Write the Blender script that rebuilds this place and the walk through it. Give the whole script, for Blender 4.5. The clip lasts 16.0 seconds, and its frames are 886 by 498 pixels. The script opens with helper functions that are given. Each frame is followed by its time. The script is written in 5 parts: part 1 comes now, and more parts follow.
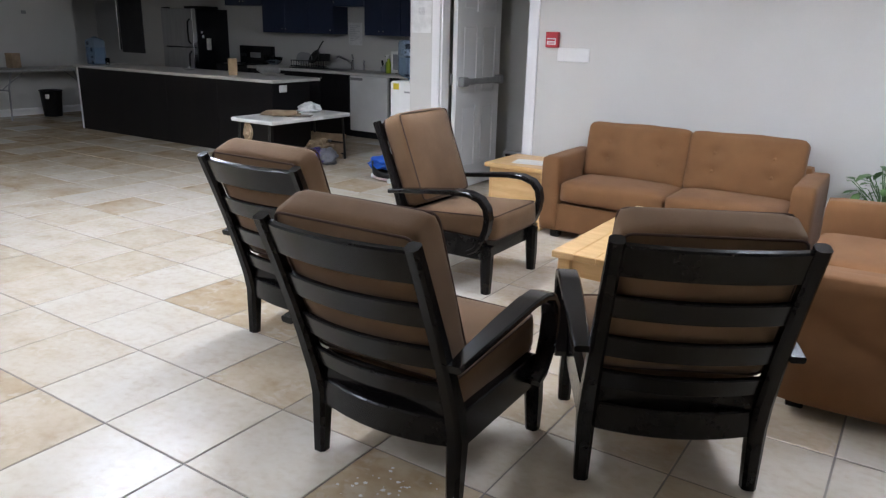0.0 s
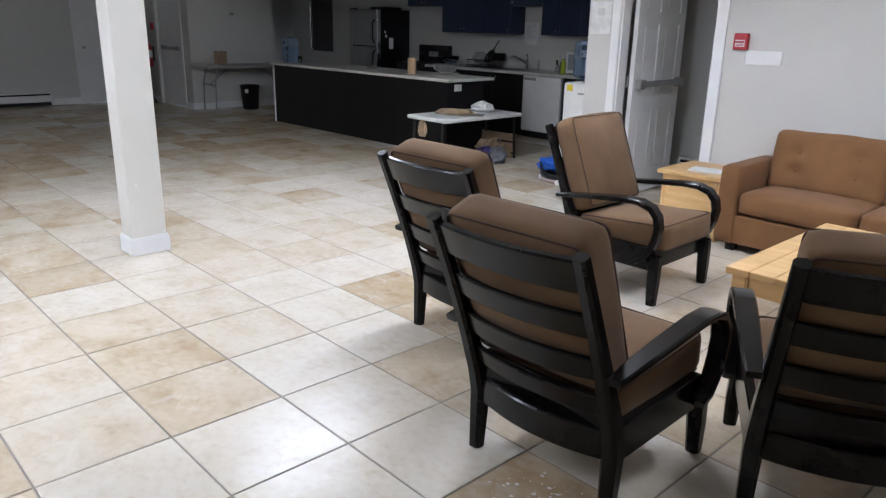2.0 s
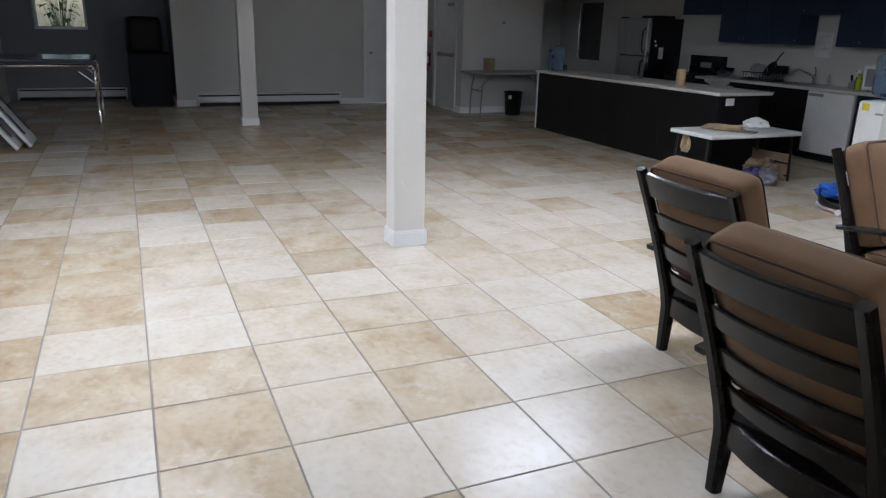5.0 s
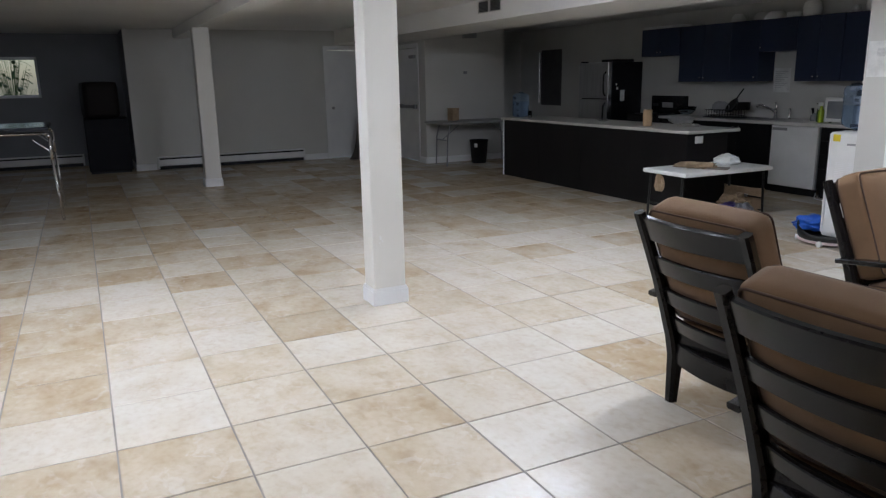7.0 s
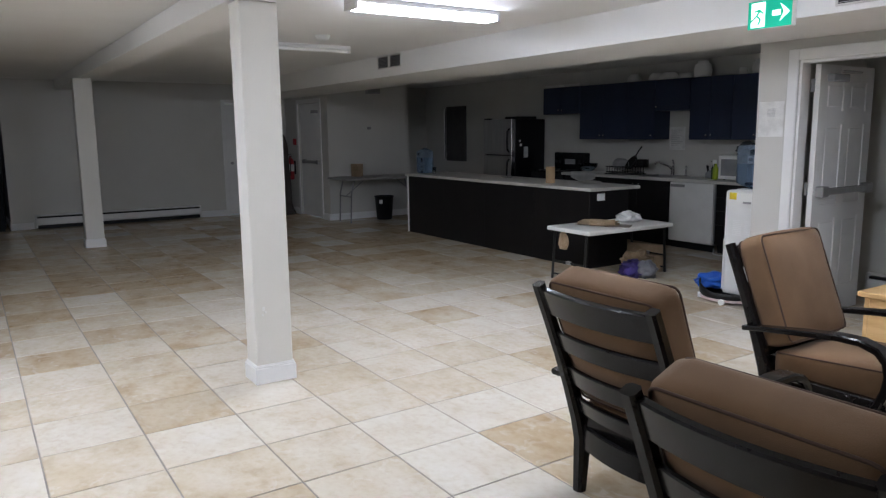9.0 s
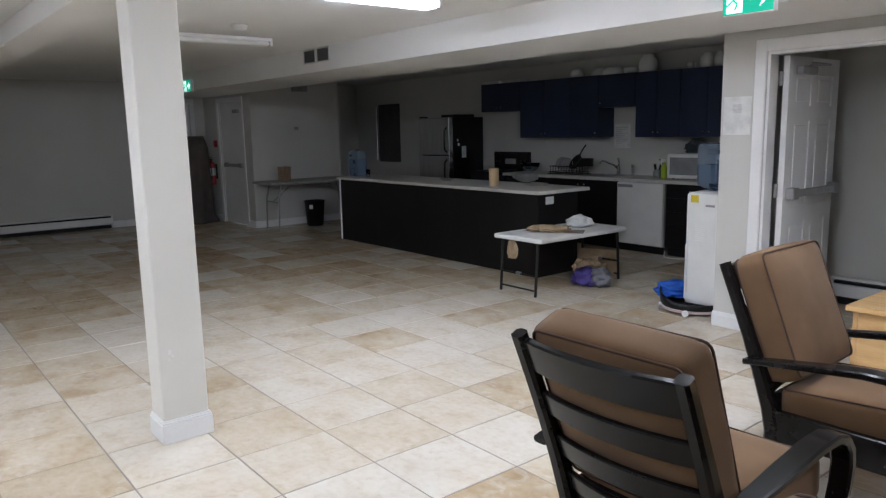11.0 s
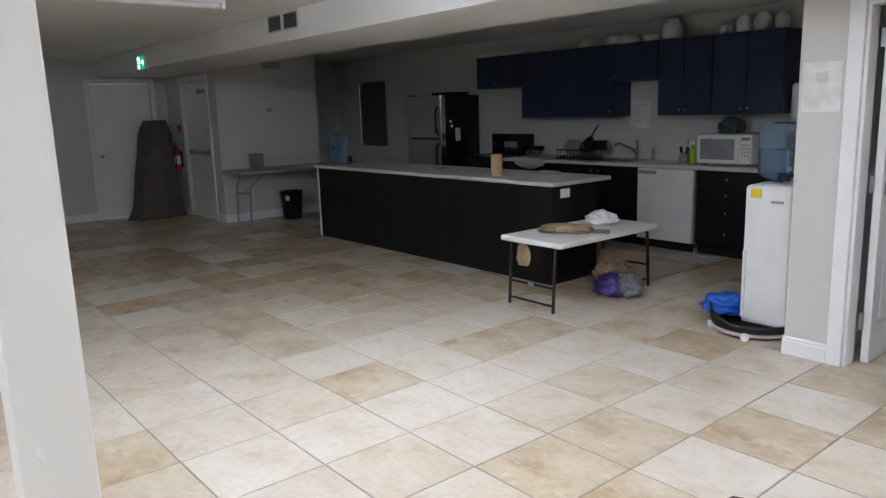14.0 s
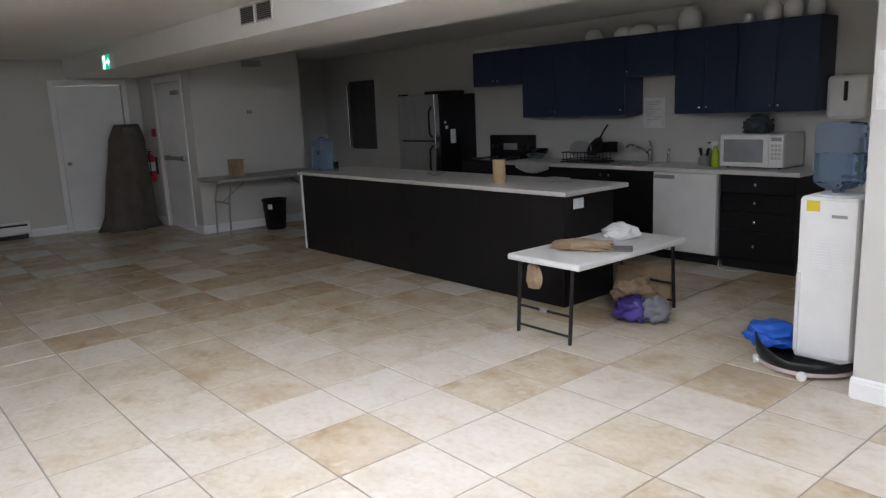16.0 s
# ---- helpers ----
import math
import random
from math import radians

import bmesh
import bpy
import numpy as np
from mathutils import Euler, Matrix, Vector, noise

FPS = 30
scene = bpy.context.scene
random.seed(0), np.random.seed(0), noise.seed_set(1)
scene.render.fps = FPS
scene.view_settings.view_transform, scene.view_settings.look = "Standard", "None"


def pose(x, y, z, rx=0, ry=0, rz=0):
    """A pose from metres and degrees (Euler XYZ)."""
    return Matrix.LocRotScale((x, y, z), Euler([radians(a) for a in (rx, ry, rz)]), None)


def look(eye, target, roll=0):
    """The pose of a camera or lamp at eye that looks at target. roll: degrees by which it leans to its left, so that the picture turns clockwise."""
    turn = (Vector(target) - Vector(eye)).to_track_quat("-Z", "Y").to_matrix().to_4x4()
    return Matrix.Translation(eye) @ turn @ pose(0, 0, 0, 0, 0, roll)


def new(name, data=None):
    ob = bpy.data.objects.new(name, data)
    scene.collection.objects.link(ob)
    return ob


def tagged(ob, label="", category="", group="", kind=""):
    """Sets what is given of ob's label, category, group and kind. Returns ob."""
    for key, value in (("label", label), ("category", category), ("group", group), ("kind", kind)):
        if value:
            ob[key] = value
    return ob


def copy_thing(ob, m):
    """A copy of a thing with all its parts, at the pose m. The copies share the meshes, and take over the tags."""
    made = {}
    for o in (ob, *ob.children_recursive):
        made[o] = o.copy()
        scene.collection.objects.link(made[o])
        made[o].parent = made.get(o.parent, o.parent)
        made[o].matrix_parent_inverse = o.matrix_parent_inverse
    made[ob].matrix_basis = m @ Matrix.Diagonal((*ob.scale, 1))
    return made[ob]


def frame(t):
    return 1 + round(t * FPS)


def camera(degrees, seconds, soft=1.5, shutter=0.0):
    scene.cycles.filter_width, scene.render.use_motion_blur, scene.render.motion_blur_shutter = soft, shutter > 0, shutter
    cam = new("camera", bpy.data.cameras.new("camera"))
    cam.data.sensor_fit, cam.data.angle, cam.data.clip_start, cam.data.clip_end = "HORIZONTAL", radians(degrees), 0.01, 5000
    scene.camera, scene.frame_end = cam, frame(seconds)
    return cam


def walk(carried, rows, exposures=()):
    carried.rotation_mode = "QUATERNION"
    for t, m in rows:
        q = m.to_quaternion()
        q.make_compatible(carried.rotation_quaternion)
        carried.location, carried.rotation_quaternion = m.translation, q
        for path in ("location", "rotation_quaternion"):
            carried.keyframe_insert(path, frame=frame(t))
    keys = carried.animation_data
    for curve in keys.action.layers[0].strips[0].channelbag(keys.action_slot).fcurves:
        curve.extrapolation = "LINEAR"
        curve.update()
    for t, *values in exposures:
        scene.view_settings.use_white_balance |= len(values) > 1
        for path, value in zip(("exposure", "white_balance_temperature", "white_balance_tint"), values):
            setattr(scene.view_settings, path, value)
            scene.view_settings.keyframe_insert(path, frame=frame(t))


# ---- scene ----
cam = camera(62.9, 16.0, soft=1.3)
EXPOSURES = [(0.0, 0.2, 6350, 10), (1.5, 0.22, 6280, 10), (5.0, -0.03, 6230, 10), (8.0, -0.13, 6380, 10), (9.0, -0.1, 6380, 10), (10.0, -0.12, 6380, 10), (12.5, 0.15, 6400, 10), (14.5, 0.15, 6480, 10), (16.0, 0.44, 6580, 11)]
PATH = [
    (0, (3.907, -1.855, 1.499), (2.855, -0.256, 0.921), 1.4),
    (0.5, (3.907, -1.867, 1.509), (2.791, -0.314, 0.926), 1.3),
    (1, (3.904, -1.883, 1.519), (2.71, -0.389, 0.932), 1.3),
    (1.5, (3.903, -1.893, 1.528), (2.589, -0.507, 0.936), 1.1),
    (2, (3.907, -1.884, 1.531), (2.519, -0.572, 0.937), 1.2),
    (2.5, (3.91, -1.878, 1.534), (2.449, -0.65, 0.935), 1.2),
    (3, (3.915, -1.876, 1.536), (2.407, -0.706, 0.94), 1.9),
    (3.5, (3.917, -1.881, 1.54), (2.335, -0.809, 0.948), 1.6),
    (4, (3.906, -1.879, 1.539), (2.269, -0.896, 0.946), 1.6),
    (4.5, (3.9, -1.889, 1.545), (2.209, -1.003, 0.95), 1.5),
    (5, (3.883, -1.889, 1.547), (2.129, -1.13, 0.957), 1.4),
    (7.5, (3.562, -1.897, 1.521), (1.825, -1.008, 1.082), -1.7),
    (8, (3.493, -1.851, 1.521), (1.783, -0.91, 1.085), -1.4),
    (8.5, (3.424, -1.69, 1.535), (1.729, -0.683, 1.2), -0.4),
    (9, (3.364, -1.605, 1.537), (1.711, -0.525, 1.218), -0.6),
    (9.5, (3.216, -1.549, 1.549), (1.601, -0.415, 1.229), 0.1),
    (10, (3.069, -1.484, 1.564), (1.508, -0.27, 1.267), -1.4),
    (12.5, (2.299, -0.833, 1.561), (0.764, 0.397, 1.202), -0.8),
    (13, (2.152, -0.693, 1.567), (0.596, 0.507, 1.195), -0.1),
    (13.5, (1.949, -0.594, 1.564), (0.394, 0.597, 1.158), 0.2),
    (14, (1.746, -0.526, 1.563), (0.228, 0.719, 1.181), -1.9),
    (14.5, (1.61, -0.426, 1.555), (0.115, 0.842, 1.157), -1.9),
    (15, (1.465, -0.278, 1.564), (-0.033, 0.985, 1.164), -1.3),
    (15.5, (1.326, -0.174, 1.56), (-0.192, 1.065, 1.159), -1.5),
    (16, (1.128, -0.063, 1.574), (-0.376, 1.197, 1.189), -2.5),
]
walk(cam, [(t, look(eye, target, roll)) for t, eye, target, roll in PATH], EXPOSURES)

# ---- world and lamps ----
world = bpy.data.worlds.new("world")
scene.world = world
world.use_nodes = True
wn = world.node_tree
sky = wn.nodes.new("ShaderNodeTexSky")
sky.sky_type, sky.sun_disc = "NISHITA", False
sky.sun_elevation, sky.sun_rotation = radians(35), radians(150)
wn.links.new(sky.outputs[0], wn.nodes["Background"].inputs[0])
wn.nodes["Background"].inputs[1].default_value = 0.10

CEIL = 2.46
LAMP_POWER = 9.0
# first strip is in view; the other four are assumed, set to match brightness
LIT = [(-1.37, 1.36, 1.0), (1.15, 1.36, 1.0), (3.65, 2.0, 0.8), (-1.37, -2.1, 1.25), (0.4, -2.1, 1.15)]
UNLIT = [(-4.0, 1.36)]


def area_lamp(x, y, z, sx, sy, power, colour=(0.81, 0.87, 1.0)):
    data = bpy.data.lights.new("tube_light", "AREA")
    data.shape, data.size, data.size_y, data.energy, data.color = "RECTANGLE", sx, sy, power, colour
    ob = new("tube_light", data)
    ob.matrix_world = pose(x, y, z)
    return ob


for lx, ly, k in LIT:
    area_lamp(lx, ly, 2.375, 0.14, 1.2, LAMP_POWER * k)


# ---- materials ----
def nodes_of(name):
    m = bpy.data.materials.new(name)
    m.use_nodes = True
    nt = m.node_tree
    return m, nt, nt.nodes["Principled BSDF"]


def mat(name, c1, c2=None, rough=0.5, metal=0.0, scale=6.0, fine=120.0, bump=0.0, coat=0.0, spec=0.5, sheen=0.0, vary=0.0, stretch=(1, 1, 1)):
    """A surface with two scales of variation: broad patches from c1 to c2, fine grain in roughness and relief."""
    m, nt, b = nodes_of(name)
    N, L = nt.nodes.new, nt.links.new
    geo = N("ShaderNodeNewGeometry")
    mp = N("ShaderNodeMapping")
    mp.inputs["Scale"].default_value = stretch
    L(geo.outputs["Position"], mp.inputs["Vector"])
    n1 = N("ShaderNodeTexNoise")
    n1.inputs["Scale"].default_value, n1.inputs["Detail"].default_value = scale, 6.0
    L(mp.outputs[0], n1.inputs["Vector"])
    n2 = N("ShaderNodeTexNoise")
    n2.inputs["Scale"].default_value, n2.inputs["Detail"].default_value = fine, 3.0
    L(mp.outputs[0], n2.inputs["Vector"])
    c2 = c2 or tuple(v * 0.82 for v in c1)
    ramp = N("ShaderNodeValToRGB")
    ramp.color_ramp.elements[0].position, ramp.color_ramp.elements[1].position = 0.35, 0.68
    ramp.color_ramp.elements[0].color, ramp.color_ramp.elements[1].color = (*c1, 1), (*c2, 1)
    mix = N("ShaderNodeMath")
    mix.operation = "MULTIPLY_ADD"
    L(n2.outputs["Fac"], mix.inputs[0])
    mix.inputs[1].default_value = 0.35
    add = N("ShaderNodeMath")
    add.operation = "MULTIPLY_ADD"
    L(n1.outputs["Fac"], add.inputs[0])
    add.inputs[1].default_value, add.inputs[2].default_value = 1.0, -0.175
    L(add.outputs[0], mix.inputs[2])
    L(mix.outputs[0], ramp.inputs[0])
    L(ramp.outputs[0], b.inputs["Base Color"])
    rr = N("ShaderNodeMapRange")
    rr.inputs["From Min"].default_value, rr.inputs["From Max"].default_value = 0.3, 0.7
    rr.inputs["To Min"].default_value, rr.inputs["To Max"].default_value = max(0.03, rough - vary), min(1, rough + vary)
    L(n1.outputs["Fac"], rr.inputs["Value"])
    if vary:
        L(rr.outputs[0], b.inputs["Roughness"])
    else:
        b.inputs["Roughness"].default_value = rough
    b.inputs["Metallic"].default_value = metal
    b.inputs["Coat Weight"].default_value = coat
    b.inputs["Specular IOR Level"].default_value = spec
    b.inputs["Sheen Weight"].default_value = sheen
    if bump:
        bp = N("ShaderNodeBump")
        bp.inputs["Strength"].default_value, bp.inputs["Distance"].default_value = bump, 0.004
        L(n2.outputs["Fac"], bp.inputs["Height"])
        L(bp.outputs[0], b.inputs["Normal"])
    return m


def travertine(name, island):
    """Honed stone-look tile: cream to tan from piece to piece, clouds, veins and small pits."""
    m, nt, b = nodes_of(name)
    N, L = nt.nodes.new, nt.links.new
    geo = N("ShaderNodeNewGeometry")
    rnd = geo.outputs["Random Per Island"] if island else N("ShaderNodeObjectInfo").outputs["Random"]
    off = N("ShaderNodeMath")
    off.operation = "MULTIPLY"
    L(rnd, off.inputs[0])
    off.inputs[1].default_value = 91.0
    shift = N("ShaderNodeVectorMath")
    shift.operation = "ADD"
    L(geo.outputs["Position"], shift.inputs[0])
    comb = N("ShaderNodeCombineXYZ")
    for k in range(3):
        L(off.outputs[0], comb.inputs[k])
    L(comb.outputs[0], shift.inputs[1])
    mp = N("ShaderNodeMapping")
    mp.inputs["Scale"].default_value = (1.0, 1.25, 1.0)
    L(shift.outputs[0], mp.inputs["Vector"])

    def noise_tex(scale, detail, distortion=0.0):
        n = N("ShaderNodeTexNoise")
        n.inputs["Scale"].default_value, n.inputs["Detail"].default_value, n.inputs["Distortion"].default_value = scale, detail, distortion
        L(mp.outputs[0], n.inputs["Vector"])
        return n.outputs["Fac"]

    def ramp(fac, stops):
        r = N("ShaderNodeValToRGB")
        r.color_ramp.interpolation = "B_SPLINE"
        el = r.color_ramp.elements
        while len(el) < len(stops):
            el.new(0.5)
        for e, (p, c) in zip(el, stops):
            e.position, e.color = p, (*c, 1)
        L(fac, r.inputs[0])
        return r.outputs[0]

    def mixc(kind, fac, a, c):
        x = N("ShaderNodeMix")
        x.data_type, x.blend_type = "RGBA", kind
        if isinstance(fac, float):
            x.inputs[0].default_value = fac
        else:
            L(fac, x.inputs[0])
        L(a, x.inputs[6])
        L(c, x.inputs[7])
        return x.outputs[2]

    def grey(c, k):
        g = N("ShaderNodeMath")
        g.operation = "MULTIPLY"
        L(c, g.inputs[0])
        g.inputs[1].default_value = k
        return g.outputs[0]

    def flat(c):
        r = N("ShaderNodeRGB")
        r.outputs[0].default_value = (*c, 1)
        return r.outputs[0]

    cloud = noise_tex(3.0, 6.0)
    tone = N("ShaderNodeMath")
    tone.operation = "MULTIPLY_ADD"
    tone.inputs[1].default_value = 0.60
    if island:
        skew = N("ShaderNodeMath")
        skew.operation = "POWER"
        L(rnd, skew.inputs[0])
        skew.inputs[1].default_value = 0.55
        L(skew.outputs[0], tone.inputs[0])
    else:
        sep = N("ShaderNodeSeparateColor")
        L(N("ShaderNodeObjectInfo").outputs["Color"], sep.inputs[0])
        L(sep.outputs[0], tone.inputs[0])
    c0 = N("ShaderNodeMath")
    c0.operation = "MULTIPLY_ADD"
    c0.inputs[1].default_value, c0.inputs[2].default_value = 0.62, -0.13
    L(cloud, c0.inputs[0])
    L(c0.outputs[0], tone.inputs[2])
    base = ramp(tone.outputs[0], [(0.10, (0.70, 0.668, 0.612)), (0.38, (0.635, 0.578, 0.485)), (0.58, (0.56, 0.475, 0.355)), (0.84, (0.46, 0.355, 0.228))])
    blot = ramp(noise_tex(5.0, 7.0), [(0.28, (1, 1, 1)), (0.52, (0.95, 0.92, 0.87)), (0.62, (0.80, 0.71, 0.59)), (0.78, (0.56, 0.44, 0.31))])
    patch = N("ShaderNodeMath")
    patch.operation = "MULTIPLY"
    L(tone.outputs[0], patch.inputs[0])
    patch.inputs[1].default_value = 1.0
    patch.use_clamp = True
    col = mixc("MULTIPLY", patch.outputs[0], base, blot)
    # chalky chips and rusty flecks, gathered in patches
    area = ramp(noise_tex(2.7, 3.0), [(0.40, (0, 0, 0)), (0.58, (1, 1, 1))])
    chip = ramp(noise_tex(10.0, 9.0, 0.9), [(0.55, (0, 0, 0)), (0.61, (1, 1, 1))])
    chips = mixc("MULTIPLY", 1.0, area, chip)
    rest = ramp(noise_tex(3.4, 3.0), [(0.46, (0, 0, 0)), (0.60, (1, 1, 1))])
    fleck = ramp(noise_tex(13.0, 9.0, 0.7), [(0.54, (0, 0, 0)), (0.64, (1, 1, 1))])
    flecks = mixc("MULTIPLY", 1.0, rest, fleck)
    col = mixc("MIX", grey(chips, 0.38), col, flat((0.72, 0.695, 0.65)))
    col = mixc("MULTIPLY", grey(flecks, 0.34), col, flat((0.74, 0.62, 0.46)))
    vein = ramp(noise_tex(24.0, 6.0), [(0.25, (1, 1, 1)), (0.55, (0.96, 0.94, 0.91)), (0.75, (0.80, 0.74, 0.66))])
    col = mixc("MULTIPLY", 0.5, col, vein)
    L(col, b.inputs["Base Color"])
    b.inputs["Roughness"].default_value = 0.25
    b.inputs["Specular IOR Level"].default_value = 0.40
    bp = N("ShaderNodeBump")
    bp.inputs["Strength"].default_value, bp.inputs["Distance"].default_value = 0.06, 0.003
    L(noise_tex(34.0, 5.0), bp.inputs["Height"])
    L(bp.outputs[0], b.inputs["Normal"])
    return m


def glow(name, colour, strength):
    m, nt, b = nodes_of(name)
    b.inputs["Base Color"].default_value = (*colour, 1)
    b.inputs["Emission Color"].default_value = (*colour, 1)
    b.inputs["Emission Strength"].default_value = strength
    return m


def glass(name, colour, rough=0.05, ior=1.45):
    m, nt, b = nodes_of(name)
    b.inputs["Base Color"].default_value = (*colour, 1)
    b.inputs["Roughness"].default_value, b.inputs["IOR"].default_value = rough, ior
    b.inputs["Transmission Weight"].default_value = 1.0
    return m


WALL = mat("greige_wall_paint", (0.61, 0.60, 0.575), (0.57, 0.56, 0.535), rough=0.55, scale=1.2, fine=260, bump=0.08)
COLUMN = mat("warm_white_paint", (0.70, 0.685, 0.645), (0.66, 0.645, 0.605), rough=0.5, scale=1.5, fine=240, bump=0.08)
# darker, bluer tone than WALL, for the walls of the recess
DARKWALL = mat("dark_blue_grey_wall", (0.20, 0.205, 0.225), (0.17, 0.175, 0.19), rough=0.6, scale=1.2, fine=260, bump=0.08)
CEILM = mat("ceiling_paint", (0.84, 0.835, 0.825), (0.79, 0.785, 0.775), rough=0.8, scale=1.0, fine=180, bump=0.10)
TRIM = mat("white_trim_paint", (0.82, 0.82, 0.82), (0.76, 0.76, 0.77), rough=0.35, scale=3, fine=90, bump=0.03)
GROUT = mat("grey_grout", (0.29, 0.26, 0.23), (0.20, 0.18, 0.16), rough=0.9, scale=4, fine=300, bump=0.3)
TILE_A = travertine("stone_tile", False)
TILE_B = travertine("stone_tile_field", True)
ESPRESSO = mat("espresso_cabinet", (0.0075, 0.0068, 0.0075), (0.011, 0.0095, 0.010), rough=0.45, scale=3, fine=60, bump=0.03, spec=0.25, stretch=(1, 1, 0.25))
# black cabinet fronts with a veil of bluish haze put into the colour
HAZEBLACK = mat("hazed_black_cabinet", (0.017, 0.027, 0.062), (0.021, 0.033, 0.076), rough=0.38, scale=2, fine=60, bump=0.03, spec=0.4, stretch=(1, 1, 0.25))
BLACKWOOD = mat("black_lacquered_wood", (0.0055, 0.0048, 0.0048), (0.009, 0.0075, 0.007), rough=0.20, scale=8, fine=70, bump=0.02, spec=0.20)
FABRIC = mat("brown_woven_fabric", (0.165, 0.098, 0.053), (0.125, 0.073, 0.039), rough=0.92, scale=5, fine=420, bump=0.4, spec=0.15, sheen=0.08)
SOFAFAB = mat("rust_woven_fabric", (0.225, 0.112, 0.050), (0.18, 0.088, 0.039), rough=0.92, scale=4, fine=420, bump=0.4, spec=0.15, sheen=0.08)
PIPING = mat("dark_piping", (0.06, 0.030, 0.018), rough=0.9)
PINE = mat("varnished_pine", (0.66, 0.43, 0.20), (0.55, 0.33, 0.13), rough=0.38, scale=5, fine=40, bump=0.05, stretch=(0.5, 5, 5))
COUNTER = mat("pale_laminate", (0.60, 0.585, 0.56), (0.57, 0.555, 0.53), rough=0.30, scale=12, fine=300)
WHITEPL = mat("white_plastic", (0.80, 0.80, 0.79), (0.74, 0.74, 0.73), rough=0.38, scale=5, fine=200, bump=0.02)
GREYPL = mat("grey_plastic", (0.30, 0.30, 0.31), rough=0.5)
BLACKPL = mat("black_plastic", (0.008, 0.008, 0.009), (0.012, 0.012, 0.013), rough=0.45, scale=8, spec=0.3)
STEEL = mat("brushed_steel", (0.42, 0.42, 0.43), (0.36, 0.36, 0.37), rough=0.34, metal=0.9, scale=3, fine=200, stretch=(8, 8, 0.6))
CHROME = mat("chrome", (0.72, 0.72, 0.74), rough=0.14, metal=1.0, vary=0.03)
BLACKMET = mat("black_metal", (0.014, 0.014, 0.014), rough=0.4, metal=0.3)
DARKGLOSS = mat("black_enamel", (0.007, 0.007, 0.009), (0.010, 0.010, 0.013), rough=0.25, scale=4, spec=0.35)
YELLOW = mat("yellow_sticker", (0.75, 0.58, 0.03), rough=0.5)
RED = mat("red_enamel", (0.45, 0.03, 0.04), rough=0.4)
PAPER = mat("paper", (0.78, 0.78, 0.77), rough=0.8, scale=12)
KRAFT = mat("kraft_paper", (0.37, 0.265, 0.17), (0.28, 0.20, 0.125), rough=0.85, scale=14, fine=200, bump=0.2)
PURPLE = mat("purple_plastic_bag", (0.062, 0.04, 0.23), (0.04, 0.028, 0.14), rough=0.35)
BLUEBAG = mat("blue_plastic_bag", (0.02, 0.12, 0.55), (0.01, 0.08, 0.40), rough=0.35)
GREYBAG = mat("grey_plastic_bag", (0.17, 0.17, 0.19), (0.12, 0.12, 0.14), rough=0.35)
TAUPE = mat("taupe_canvas_cover", (0.115, 0.098, 0.086), (0.085, 0.072, 0.062), rough=0.9, scale=6, fine=250, bump=0.3)
GREEN = mat("leaf_green", (0.08, 0.16, 0.05), (0.05, 0.11, 0.03), rough=0.5, scale=20)
BLUEBOTTLE = glass("blue_bottle_plastic", (0.55, 0.70, 0.90), rough=0.06, ior=1.10)
BLUEBOTTLE.node_tree.nodes["Principled BSDF"].inputs["Transmission Weight"].default_value = 0.93
CLEAR = glass("clear_glass", (0.95, 0.97, 0.97), rough=0.02)
PANE = glass("window_pane", (0.97, 0.98, 1.0), rough=0.0, ior=1.02)
TUBE_ON = glow("lit_diffuser", (0.81, 0.87, 1.0), 57.0)
EXIT_G = glow("exit_sign_green", (0.0, 0.33, 0.20), 0.9)
EXIT_W = glow("exit_sign_white", (0.85, 1.0, 0.95), 1.6)
LIME = mat("lime_plastic", (0.42, 0.55, 0.03), rough=0.35)


# ---- mesh helpers ----
def box(bm, x0, y0, z0, x1, y1, z1, bev=0.0, seg=1):
    r = bmesh.ops.create_cube(bm, size=1.0)
    vs = r["verts"]
    for v in vs:
        v.co = Vector(((x0 + x1) / 2 + v.co.x * (x1 - x0), (y0 + y1) / 2 + v.co.y * (y1 - y0), (z0 + z1) / 2 + v.co.z * (z1 - z0)))
    if bev > 0:
        bev = min(bev, 0.48 * min(x1 - x0, y1 - y0, z1 - z0))
        es = list({e for v in vs for e in v.link_edges})
        bmesh.ops.bevel(bm, geom=es, offset=bev, segments=seg, affect="EDGES", profile=0.5)
    return bm


def B(*args, **kw):
    return box(bmesh.new(), *args, **kw)


def tube(bm, p0, p1, r0, r1=None, seg=12, cap=True):
    p0, p1 = Vector(p0), Vector(p1)
    d = p1 - p0
    m = Matrix.Translation((p0 + p1) / 2) @ d.to_track_quat("Z", "Y").to_matrix().to_4x4()
    bmesh.ops.create_cone(bm, cap_ends=cap, segments=seg, radius1=r0, radius2=r0 if r1 is None else r1, depth=d.length, matrix=m)
    return bm


def pipe(bm, pts, r, seg=8):
    for a, b in zip(pts, pts[1:]):
        tube(bm, a, b, r, r, seg)
    for p in pts[1:-1]:
        bmesh.ops.create_uvsphere(bm, u_segments=seg, v_segments=6, radius=r, matrix=Matrix.Translation(p))
    return bm


